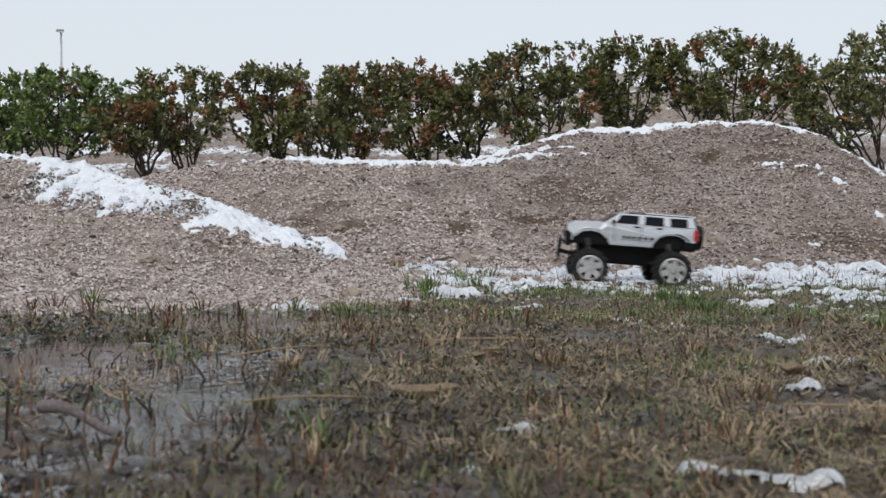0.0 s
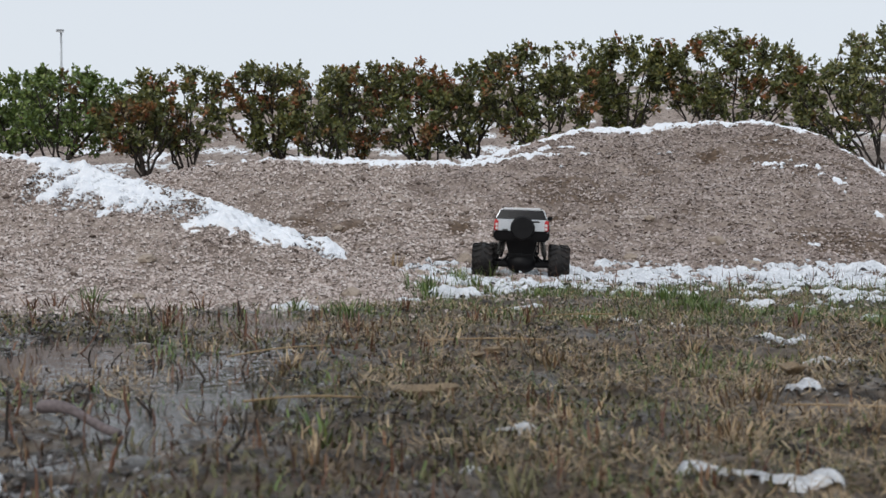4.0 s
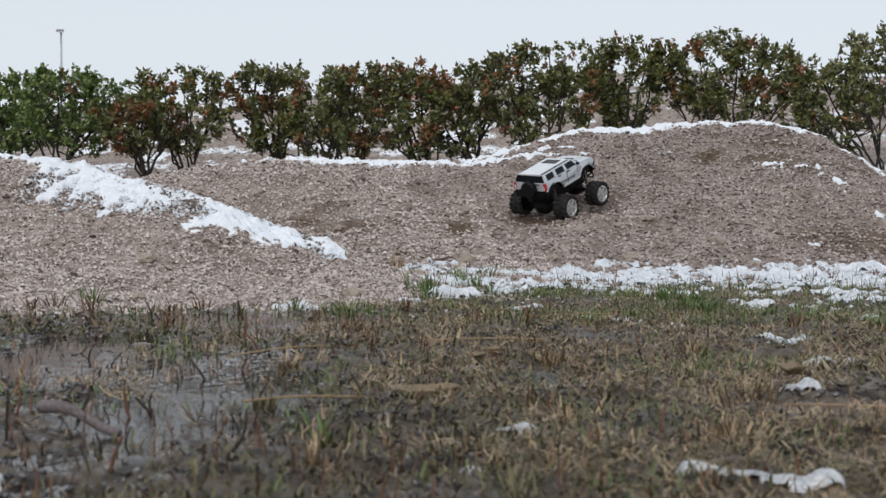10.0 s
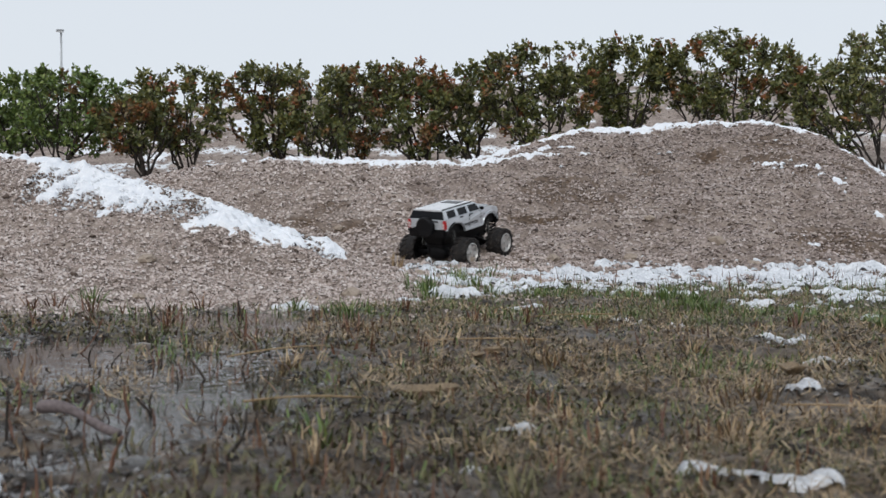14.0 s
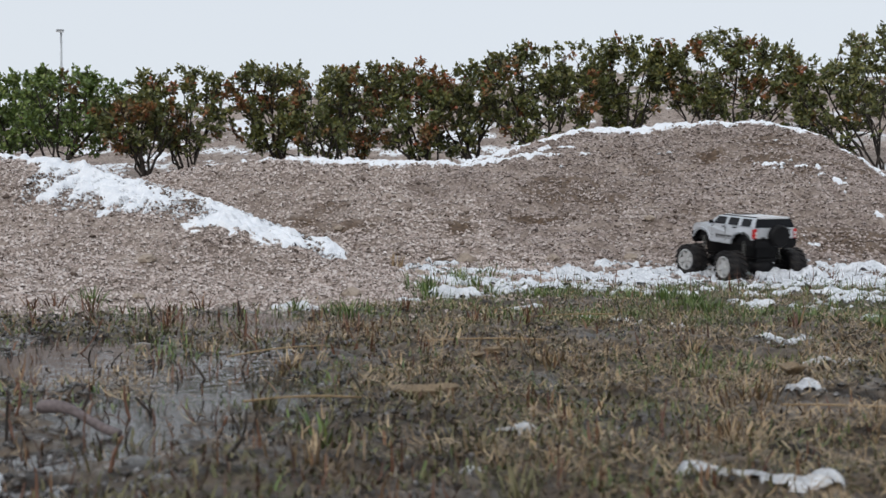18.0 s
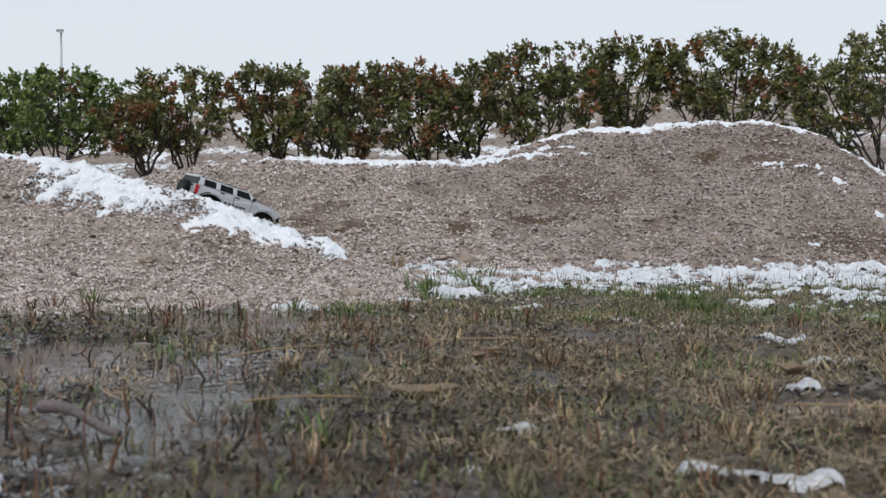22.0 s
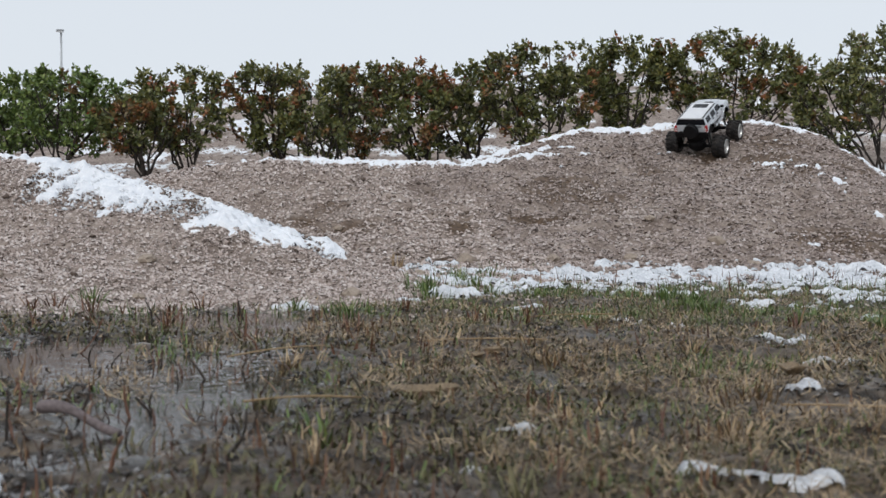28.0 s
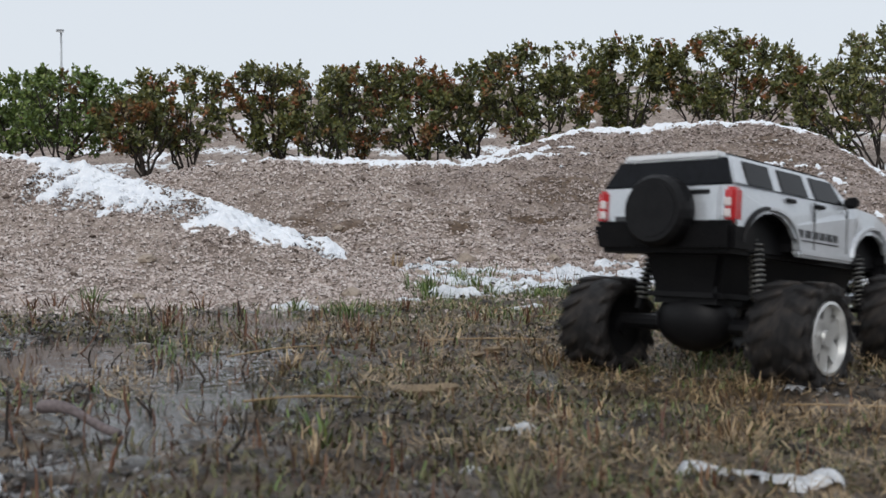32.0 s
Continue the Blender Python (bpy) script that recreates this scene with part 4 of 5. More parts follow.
    side /= np.linalg.norm(side, axis=1)[:, None] + 1e-6
    nor = np.cross(out, side)
    length, w = r.uniform(0.020, 0.036, n)[:, None], r.uniform(0.0065, 0.0105, n)[:, None]
    lv = np.stack([c, c + out * length * 0.55 + side * w - nor * w * 0.35, c + out * length * 0.6, c + out * length * 0.55 - side * w - nor * w * 0.35, c + out * length - nor * length * 0.12], 1)
    lf = np.array([(0, 1, 2), (0, 2, 3), (1, 4, 2), (2, 4, 3)])
    # rusty leaves sit together on some twigs
    patchy = np.array([noise.noise(Vector(a * 7.0 + seed * 3.1)) for a in tip])[pick]
    is_rust = patchy > np.quantile(patchy, 1 - rust)
    for name, mask, mat in (("crown", ~is_rust, leaf_mat), ("rusty_crown", is_rust, LEAF_RUST)):
        m = lv[mask]
        if len(m):
            link(name, m.reshape(-1, 3), (lf[None] + 5 * np.arange(len(m))[:, None, None]).reshape(-1, 3), mat, root)
    return root


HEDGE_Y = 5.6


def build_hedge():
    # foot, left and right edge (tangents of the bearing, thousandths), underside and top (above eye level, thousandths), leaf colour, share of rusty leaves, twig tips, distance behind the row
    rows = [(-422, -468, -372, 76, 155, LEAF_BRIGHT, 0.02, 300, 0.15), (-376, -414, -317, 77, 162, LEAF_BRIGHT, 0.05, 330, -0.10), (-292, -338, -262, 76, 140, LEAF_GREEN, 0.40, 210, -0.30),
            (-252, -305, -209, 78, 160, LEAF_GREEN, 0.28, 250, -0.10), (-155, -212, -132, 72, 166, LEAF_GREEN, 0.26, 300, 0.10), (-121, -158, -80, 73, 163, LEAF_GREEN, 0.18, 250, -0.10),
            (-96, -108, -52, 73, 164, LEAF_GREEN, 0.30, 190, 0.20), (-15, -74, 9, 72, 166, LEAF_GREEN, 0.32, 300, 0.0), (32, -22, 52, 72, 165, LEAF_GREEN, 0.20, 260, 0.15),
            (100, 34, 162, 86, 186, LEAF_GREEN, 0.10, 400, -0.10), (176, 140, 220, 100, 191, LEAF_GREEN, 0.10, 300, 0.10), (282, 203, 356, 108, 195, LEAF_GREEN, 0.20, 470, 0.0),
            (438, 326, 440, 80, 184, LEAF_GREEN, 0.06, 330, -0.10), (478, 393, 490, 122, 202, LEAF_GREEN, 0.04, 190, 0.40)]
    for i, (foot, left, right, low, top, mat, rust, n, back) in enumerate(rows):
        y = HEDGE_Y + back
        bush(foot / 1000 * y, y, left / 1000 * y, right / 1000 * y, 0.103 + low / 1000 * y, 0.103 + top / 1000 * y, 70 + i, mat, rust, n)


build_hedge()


# ---- the lamp post beyond the bank ----
def build_lamp_post():
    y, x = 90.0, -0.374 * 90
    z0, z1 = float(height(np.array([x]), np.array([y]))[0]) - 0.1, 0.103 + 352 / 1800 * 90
    root = tagged(new("lamp_post"), "tall grey steel floodlight mast with a cluster of lamps", "lamp post")
    root.location = (x, y, z0)
    t = np.linspace(0, 1, 6)
    tube("pole", "", np.stack([0 * t, 0 * t, (z1 - z0) * t], -1), 0.13 - 0.05 * t, STEEL, parent=root, sides=10)
    top = z1 - z0
    tube("cross_arm", "", [(-0.22, 0, top), (0, 0, top), (0.22, 0, top)], 0.06, STEEL, parent=root)
    for sx in (-0.20, 0.0, 0.20):
        bm = bmesh.new()
        bmesh.ops.create_cube(bm, size=1, matrix=Matrix.Translation((sx, -0.25, top + 0.05)) @ Matrix.Rotation(0.25, 4, "X") @ Matrix.Diagonal((0.22, 0.45, 0.20, 1)))
        bmesh.ops.bevel(bm, geom=bm.edges[:], offset=0.05, segments=2, affect="EDGES")
        head = part("lamp_head", bm, STEEL, root)
        bm = bmesh.new()
        bmesh.ops.create_cube(bm, size=1, matrix=Matrix.Translation((sx, -0.27, top - 0.06)) @ Matrix.Rotation(0.25, 4, "X") @ Matrix.Diagonal((0.18, 0.36, 0.06, 1)))
        part("lens", bm, LENS, head)


def part(name, bm, mat, parent, label="", soft=False):
    me = bpy.data.meshes.new(name)
    bmesh.ops.recalc_face_normals(bm, faces=bm.faces[:])
    bm.to_mesh(me)
    bm.free()
    if soft:
        me.polygons.foreach_set("use_smooth", np.ones(len(me.polygons), bool))
    me.materials.append(mat)
    ob = new(name, me)
    ob.parent = parent
    return tagged(ob, label)


build_lamp_post()


# ---- the toy truck; x forward, y to its left, the ground at z = 0 ----
def block(x0, x1, y0, y1, z0, z1, bevel=0.0, seg=2, shape=None):
    bm = bmesh.new()
    bmesh.ops.create_cube(bm, size=1, matrix=Matrix.Translation(((x0 + x1) / 2, (y0 + y1) / 2, (z0 + z1) / 2)) @ Matrix.Diagonal((x1 - x0, y1 - y0, z1 - z0, 1)))
    if shape:
        for v in bm.verts:
            v.co = Vector(shape(*v.co))
    if bevel:
        bmesh.ops.bevel(bm, geom=bm.edges[:], offset=bevel, segments=seg, affect="EDGES")
    return bm


def slab(outline, y0, y1, bevel=0.0, shape=None):
    """A side outline of (x, z) drawn out from y0 to y1."""
    bm = bmesh.new()
    a = [bm.verts.new((x, y0, z)) for x, z in outline]
    b = [bm.verts.new((x, y1, z)) for x, z in outline]
    n = len(outline)
    ends = [bm.faces.new(a), bm.faces.new(b[::-1])]
    for i in range(n):
        bm.faces.new((a[i], b[i], b[(i + 1) % n], a[(i + 1) % n]))
    if shape:
        for v in bm.verts:
            v.co = Vector(shape(*v.co))
    if bevel:
        bmesh.ops.bevel(bm, geom=[e for f in ends for e in f.edges], offset=bevel, segments=2, affect="EDGES")
    bmesh.ops.triangulate(bm, faces=[f for f in bm.faces if len(f.verts) > 4])
    return bm


def panel(corners, thick, outward):
    """A thin plate on four or more corners, drawn out along outward."""
    bm = bmesh.new()
    o = Vector(outward).normalized() * thick
    a = [bm.verts.new(Vector(c) - o * 0.6) for c in corners]
    b = [bm.verts.new(Vector(c) + o) for c in corners]
    n = len(corners)
    bm.faces.new(a[::-1])
    bm.faces.new(b)
    for i in range(n):
        bm.faces.new((a[i], a[(i + 1) % n], b[(i + 1) % n], b[i]))
    bmesh.ops.bevel(bm, geom=bm.edges[:], offset=thick * 0.3, segments=1, affect="EDGES")
    return bm


def rod(a, b, r, sides=8):
    bm = bmesh.new()
    a, b = Vector(a), Vector(b)
    m = Matrix.Translation((a + b) / 2) @ (b - a).to_track_quat("Z", "Y").to_matrix().to_4x4()
    bmesh.ops.create_cone(bm, cap_ends=True, segments=sides, radius1=r, radius2=r, depth=(b - a).length, matrix=m)
    return bm


def lathe(profile, sides, mat_turn=None):
    """A ring about the y axis from a profile of (radius, y), closed on itself."""
    bm = bmesh.new()
    rings = []
    for i in range(sides):
        a = 2 * math.pi * i / sides
        rings.append([bm.verts.new((r * math.cos(a), y, r * math.sin(a))) for r, y in profile])
    n = len(profile)
    for i in range(sides):
        p, q = rings[i], rings[(i + 1) % sides]
        for j in range(n):
            bm.faces.new((p[j], p[(j + 1) % n], q[(j + 1) % n], q[j]))
    return bm


WHEEL_X, WHEEL_Y, WHEEL_R = 0.086, 0.086, 0.0395
HUB_Z = 0.032


def lug_mesh(name, x, y, z):
    me = bpy.data.meshes.new(name)
    bm = block(-x / 2, x / 2, -y / 2, y / 2, -z / 2, z / 2, 0.0008, 1)
    bm.to_mesh(me)
    bm.free()
    me.materials.append(RUBBER)
    return me


TREAD, SHOULDER = lug_mesh("tread_lug", 0.0050, 0.0185, 0.0066), lug_mesh("shoulder_lug", 0.0076, 0.0044, 0.0060)


def build_wheel(truck, x, side):
    """A fat lugged tyre on a six-spoke silvered rim; its own origin is the hub."""
    wheel = part("wheel", rod((0, -0.020 * side, 0), (0, 0.012 * side, 0), 0.008, 12), BLACK, truck, "off-road wheel with a silvered rim")
    wheel.location = (x, WHEEL_Y * side, HUB_Z)
    tyre = lathe([(0.0258, -0.020), (0.0315, -0.0235), (0.0352, -0.0215), (0.0372, -0.013), (0.0376, 0), (0.0372, 0.013), (0.0352, 0.0215), (0.0315, 0.0235), (0.0258, 0.020), (0.0235, 0)], 30)
    part("tyre", tyre, RUBBER, wheel, "muddy black tyre with chunky lugs", True)
    for i in range(15):
        for j, y0 in enumerate((-0.0115, 0.0115)):
            spin = Matrix.Rotation(2 * math.pi * (i + 0.5 * j) / 15, 4, "Y")
            for mesh, place in ((TREAD, (0.0374, y0 * 1.08, 0)), (SHOULDER, (0.0345, y0 * 1.92, 0))):
                lug = new("lug", mesh)
                lug.parent = wheel
                lug.matrix_local = spin @ Matrix.Translation(place) @ (Matrix.Rotation(0.45 * (1 if j else -1), 4, "X") if mesh is TREAD else Matrix.Identity(4))
    s = side
    rim = lathe([(0.0265, 0.015 * s), (0.0265, 0.0222 * s), (0.0242, 0.0228 * s), (0.0228, 0.0175 * s), (0.0228, -0.014 * s), (0.0252, -0.014 * s)], 36)
    for i in range(6):
        a = 2 * math.pi * i / 6
        m = Matrix.Rotation(a, 4, "Y") @ Matrix.Translation((0.0145, 0.0160 * s, 0)) @ Matrix.Diagonal((0.0200, 0.005, 0.0122, 1))
        bmesh.ops.create_cube(rim, size=1, matrix=m)
    bmesh.ops.create_cone(rim, cap_ends=True, segments=14, radius1=0.0068, radius2=0.0058, depth=0.009, matrix=Matrix.Translation((0, 0.0165 * s, 0)) @ Matrix.Rotation(-math.pi / 2 * s, 4, "X"))
    part("rim", rim, CHROME, wheel, "silvered six-spoke rim")
    part("rim_back", rod((0, 0.0095 * s, 0), (0, 0.0105 * s, 0), 0.0230, 24), BLACK, wheel)
    part("rim_back", rod((0, -0.0155 * s, 0), (0, -0.0145 * s, 0), 0.0255, 24), BLACK, wheel)
    return wheel


def build_truck():
    truck = tagged(new("toy_truck"), "radio-controlled silver toy off-road wagon on oversized muddy tyres", "toy truck")

    def tumble(x, y, z):
        k = 1.0 - 0.05 * max(0, (z - 0.118) / 0.02)
        if x > 0.10:
            k -= 0.10 * (x - 0.10) / 0.05
        return (x, y * k, z)

    def arch(cx, r0, z0, lo):
        return [(cx + r0 * math.cos(a), z0 + 0.027 * math.sin(a)) for a in np.linspace(0, math.pi, 9)]

    front, rear = arch(0.086, 0.0385, 0.092, 0), arch(-0.086, 0.040, 0.094, 0)
    low = [(-0.136, 0.100), (-0.138, 0.112), (-0.137, 0.134), (0.058, 0.136), (0.095, 0.1335), (0.126, 0.1295), (0.135, 0.1245), (0.1365, 0.1140), (0.1275, 0.1120)] + front + [(0.048, 0.0965), (-0.042, 0.0955)] + rear + [(-0.130, 0.098)]
    part("body", slab(low, -0.0605, 0.0605, 0.003, tumble), PAINT, truck, "silver painted body shell")
    part("cabin", block(-0.137, 0.060, -0.0575, 0.0575, 0.134, 0.157, 0.0022, 2,
         lambda x, y, z: (x, y, z) if z < 0.145 else ((0.026 if x > 0 else -0.128), y * 0.845, z)), PAINT, truck, "silver cabin with upright pillars")
    part("roof", block(-0.124, 0.018, -0.0400, 0.0400, 0.1568, 0.1595, 0.0012), WHITE, truck, "pale roof panel")
    for s in (-1, 1):
        part("roof_rail", block(-0.124, 0.016, 0.0425 * s - 0.0022, 0.0425 * s + 0.0022, 0.1560, 0.1590, 0.001), BLACK, truck, "black roof rail")
        for i in range(3):
            part("roof_rib", block(-0.118 + 0.0005, -0.040, (0.012 + 0.009 * i) * s - 0.0012, (0.012 + 0.009 * i) * s + 0.0012, 0.1590, 0.1602, 0.0004, 1), WHITE, truck)
    part("sunroof", block(-0.030, 0.004, -0.027, 0.027, 0.1588, 0.1606, 0.0006), GLASS, truck, "dark tinted sunroof")

    def wall_y(z):
        return 0.0575 - (z - 0.134) / 0.023 * 0.0089 + 0.0002

    for s in (-1, 1):
        for x0, x1, x2, x3 in ((0.034, -0.013, -0.0145, 0.0235), (-0.026, -0.067, -0.066, -0.027), (-0.081, -0.1175, -0.1165, -0.080)):
            q = [(x0, wall_y(0.1358) * s, 0.1358), (x1, wall_y(0.1358) * s, 0.1358), (x2, wall_y(0.1535) * s, 0.1535), (x3, wall_y(0.1535) * s, 0.1535)]
            part("side_window", panel(q if s < 0 else q[::-1], 0.0009, (0, s, 0.39)), GLASS, truck, "dark tinted side window")
        # wheel arch flares
        for cx, r0 in ((0.086, 0.0387), (-0.086, 0.0402)):
            for a0, a1, mat, note in ((0, math.pi, PAINT, "silver wheel arch flare"),) if cx > 0 else ((0, 1.75, PAINT, "silver wheel arch flare"), (1.75, math.pi, BLACK, "black end of the wheel arch flare")):
                bm = bmesh.new()
                ring = []
                for a in np.linspace(a0, a1, 13):
                    c, sn = math.cos(a), math.sin(a)
                    ring.append([bm.verts.new((cx + (r0 + d) * c, (0.0575 + w) * s * (0.965 if cx > 0 and c > 0.4 else 1), 0.094 + (0.0268 + d * 0.8) * sn)) for d, w in ((-0.0008, 0.0), (-0.0008, 0.0052), (0.0018, 0.0052), (0.0030, 0.0015))])
                for p, q in zip(ring, ring[1:]):
                    for j in range(4):
                        bm.faces.new((p[j], p[(j + 1) % 4], q[(j + 1) % 4], q[j]))
                for e in (ring[0], ring[-1]):
                    bm.faces.new(e)
                part("fender_flare", bm, mat, truck, note)
            # the dark lining of the arch
            bm = bmesh.new()
            ring = []
            for a in np.linspace(-0.06, math.pi + 0.06, 13):
                c, sn = math.cos(a), math.sin(a)
                ring.append([bm.verts.new((cx + (r0 - d) * c, w * s, 0.0935 + (0.0265 - d) * sn)) for d, w in ((0.0005, 0.0), (0.0005, 0.0565), (0.0025, 0.0565), (0.0025, 0.0))])
            for p, q in zip(ring, ring[1:]):
                for j in range(4):
                    bm.faces.new((p[j], p[(j + 1) % 4], q[(j + 1) % 4], q[j]))
            part("wheel_well", bm, BLACK, truck, "black wheel well lining")
        part("side_step", block(-0.046, 0.046, 0.0590 * s - 0.004, 0.0590 * s + 0.004, 0.0885, 0.0955, 0.002), PAINT, truck, "silver side step")
        part("door_seam", block(-0.0206, -0.0196, 0.0603 * s - 0.0006, 0.0603 * s + 0.0006, 0.094, 0.133), BLACK, truck)
        part("door_seam", block(0.0362, 0.0371, 0.0603 * s - 0.0006, 0.0603 * s + 0.0006, 0.096, 0.132), BLACK, truck)
        for hx in (-0.010, -0.058):
            part("door_handle", block(hx - 0.006, hx + 0.006, 0.0600 * s - 0.0018, 0.0600 * s + 0.0018, 0.1288, 0.1318, 0.0007, 1), BLACK, truck)
        # lettering stands in as bars
        for bx, bw in ((0.016, 0.008), (0.0055, 0.009), (-0.006, 0.010), (-0.018, 0.010), (-0.030, 0.009), (-0.043, 0.011)):
            part("lettering_bar", block(bx - bw * 0.43, bx + bw * 0.43, 0.0605 * s - 0.0007, 0.0605 * s + 0.0007, 0.1040, 0.1098), INK, truck)
        part("lettering_line", block(-0.052, 0.022, 0.0605 * s - 0.0005, 0.0605 * s + 0.0005, 0.1010, 0.1020), INK, truck)
        part("mirror", block(0.036, 0.043, 0.0625 * s - 0.006, 0.0625 * s + 0.006, 0.134, 0.143, 0.002), BLACK, truck)
        # tail lights
        lamp = part("tail_light", block(-0.1405, -0.1285, 0.0558 * s - 0.0046, 0.0558 * s + 0.0046, 0.107, 0.1325, 0.0022), RED, truck, "tall red tail light")
        for z in (0.1135, 0.1215):
            part("lens", block(-0.1412, -0.139, 0.0548 * s - 0.0030, 0.0548 * s + 0.0030, z - 0.0032, z + 0.0032, 0.0008, 1), CLEAR, lamp)
        part("headlight", block(0.128, 0.1375, 0.043 * s - 0.009, 0.043 * s + 0.009, 0.1150, 0.1235, 0.002), CLEAR, truck, "clear headlight")
        part("fog_light", rod((0.136, 0.032 * s, 0.094), (0.1415, 0.032 * s, 0.094), 0.005, 12), CLEAR, truck)
    part("windscreen", panel([(0.0588, -0.050, 0.1375), (0.0588, 0.050, 0.1375), (0.0295, 0.044, 0.1545), (0.0295, -0.044, 0.1545)], 0.0009, (0.6, 0, 0.9)), GLASS, truck, "dark tinted windscreen")
    part("roof_lip", block(-0.1335, -0.119, -0.0415, 0.0415, 0.1545, 0.1600, 0.0016), WHITE, truck, "pale roof lip over the rear window")
    part("rear_window", panel([(-0.1366, 0.0560, 0.1345), (-0.1366, -0.0560, 0.1345), (-0.1296, -0.0470, 0.1548), (-0.1296, 0.0470, 0.1548)], 0.0016, (-0.95, 0, 0.3)), GLASS, truck, "wide black rear window")
    part("tailgate", block(-0.1402, -0.134, -0.0475, 0.0475, 0.1050, 0.1335, 0.0012), PAINT, truck, "silver tailgate")
    part("tailgate_handle", block(-0.1416, -0.139, -0.040, -0.020, 0.1275, 0.1310, 0.0008, 1), BLACK, truck)
    part("number_plate", block(-0.1412, -0.139, 0.030, 0.042, 0.1085, 0.1120), INK, truck)
    # spare wheel on the tailgate
    spare = lathe([(0.004, -0.0185), (0.0235, -0.0185), (0.0265, -0.014), (0.0270, -0.008), (0.0265, -0.002), (0.0235, 0.0), (0.004, 0.0)], 28)
    bmesh.ops.rotate(spare, verts=spare.verts[:], cent=(0, 0, 0), matrix=Matrix.Rotation(math.pi / 2, 3, "Z"))
    for v in spare.verts:
        v.co = Vector((-0.1400 - abs(v.co.x), v.co.y - 0.003, v.co.z + 0.1150))
    wheel = part("spare_wheel", spare, BLACK, truck, "black covered spare wheel")
    part("cover_disc", rod((-0.1545, -0.003, 0.115), (-0.1590, -0.003, 0.115), 0.020, 24), BLACK, wheel)
    part("rear_bumper", block(-0.1455, -0.109, -0.0622, 0.0622, 0.0850, 0.1085, 0.004, 2, lambda x, y, z: (x + (0.006 if z < 0.095 and x < -0.13 else 0), y * (0.96 if z < 0.095 else 1), z)), BLACK, truck, "black rear bumper")
    part("front_bumper", block(0.1235, 0.1400, -0.0560, 0.0560, 0.0800, 0.1135, 0.004), BLACK, truck, "black front bumper")
    guard = part("bull_bar", rod((0.150, -0.036, 0.070), (0.150, 0.036, 0.070), 0.0026), BLACK, truck, "low black tube bull bar")
    for y in (-0.036, -0.012, 0.012, 0.036):
        part("bar", rod((0.150, y, 0.050), (0.147, y, 0.092), 0.0022), BLACK, guard)
    part("bar", rod((0.147, -0.036, 0.092), (0.147, 0.036, 0.092), 0.0024), BLACK, guard)
    part("bar", rod((0.150, -0.036, 0.051), (0.150, 0.036, 0.051), 0.0024), BLACK, guard)
    for y in (-0.030, 0.030):
        part("bar", rod((0.100, y, 0.058), (0.150, y, 0.066), 0.0032), BLACK, guard)
    for i in range(7):
        y = -0.027 + 0.009 * i
        part("grille_slot", block(0.1352, 0.1378, y - 0.0026, y + 0.0026, 0.1145, 0.1230, 0.0006, 1), BLACK, truck)
    part("bonnet_bulge", block(0.066, 0.125, -0.030, 0.030, 0.130, 0.1376, 0.0025, 2, lambda x, y, z: (x, y, z - max(0, (x - 0.066)) * 0.085)), PAINT, truck)
    part("bonnet_vent", block(0.070, 0.086, -0.016, 0.016, 0.1358, 0.1376, 0.0006, 1), BLACK, truck)
    # running gear
    part("floor_pan", block(-0.130, 0.129, -0.0475, 0.0475, 0.086, 0.1255, 0.003), BLACK, truck, "black floor pan")
    part("chassis", block(-0.112, 0.112, -0.036, 0.036, 0.046, 0.090, 0.004, 2, lambda x, y, z: (x * (0.92 if z < 0.07 else 1), y * (0.72 if z < 0.07 else 1), z)), BLACK, truck, "black plastic chassis tub")
    for x in (WHEEL_X, -WHEEL_X):
        axle = part("axle", rod((x, -0.070, HUB_Z), (x, 0.070, HUB_Z), 0.0066, 10), BLACK, truck, "black axle tube")
        bm = bmesh.new()
        bmesh.ops.create_uvsphere(bm, u_segments=16, v_segments=10, radius=1, matrix=Matrix.Translation((x, 0, 0.036)) @ Matrix.Diagonal((0.024, 0.034, 0.025, 1)))
        part("gear_housing", bm, BLACK, axle, "", True)
        part("skid_plate", block(x - 0.024, x + 0.024, -0.033, 0.033, 0.048, 0.062, 0.005), BLACK, axle)
        for s in (-1, 1):
            top, foot = Vector((x + 0.006, 0.043 * s, 0.104)), Vector((x - 0.002, 0.054 * s, 0.042))
            damper = part("shock_absorber", rod(top, foot, 0.0035), BLACK, truck, "black shock absorber in a coil spring")
            t = np.linspace(0, 1, 150)
            d = (foot - top)
            u = d.orthogonal().normalized()
            w = d.normalized().cross(u)
            mid = [top + d * (0.1 + 0.75 * k) + 0.0054 * (u * math.cos(76 * k) + w * math.sin(76 * k)) for k in t]
            tube("coil_spring", "", [tuple(p) for p in mid], 0.0009, SPRING, parent=damper, sides=5)
            part("link_arm", rod((x - 0.045 * (1 if x > 0 else -1), 0.024 * s, 0.058), (x, 0.046 * s, 0.034), 0.0028), BLACK, truck, "thin black link arm")
    wheels = [build_wheel(truck, x, s) for x in (WHEEL_X, -WHEEL_X) for s in (1, -1)]
    return truck, wheels


truck, wheels = build_truck()

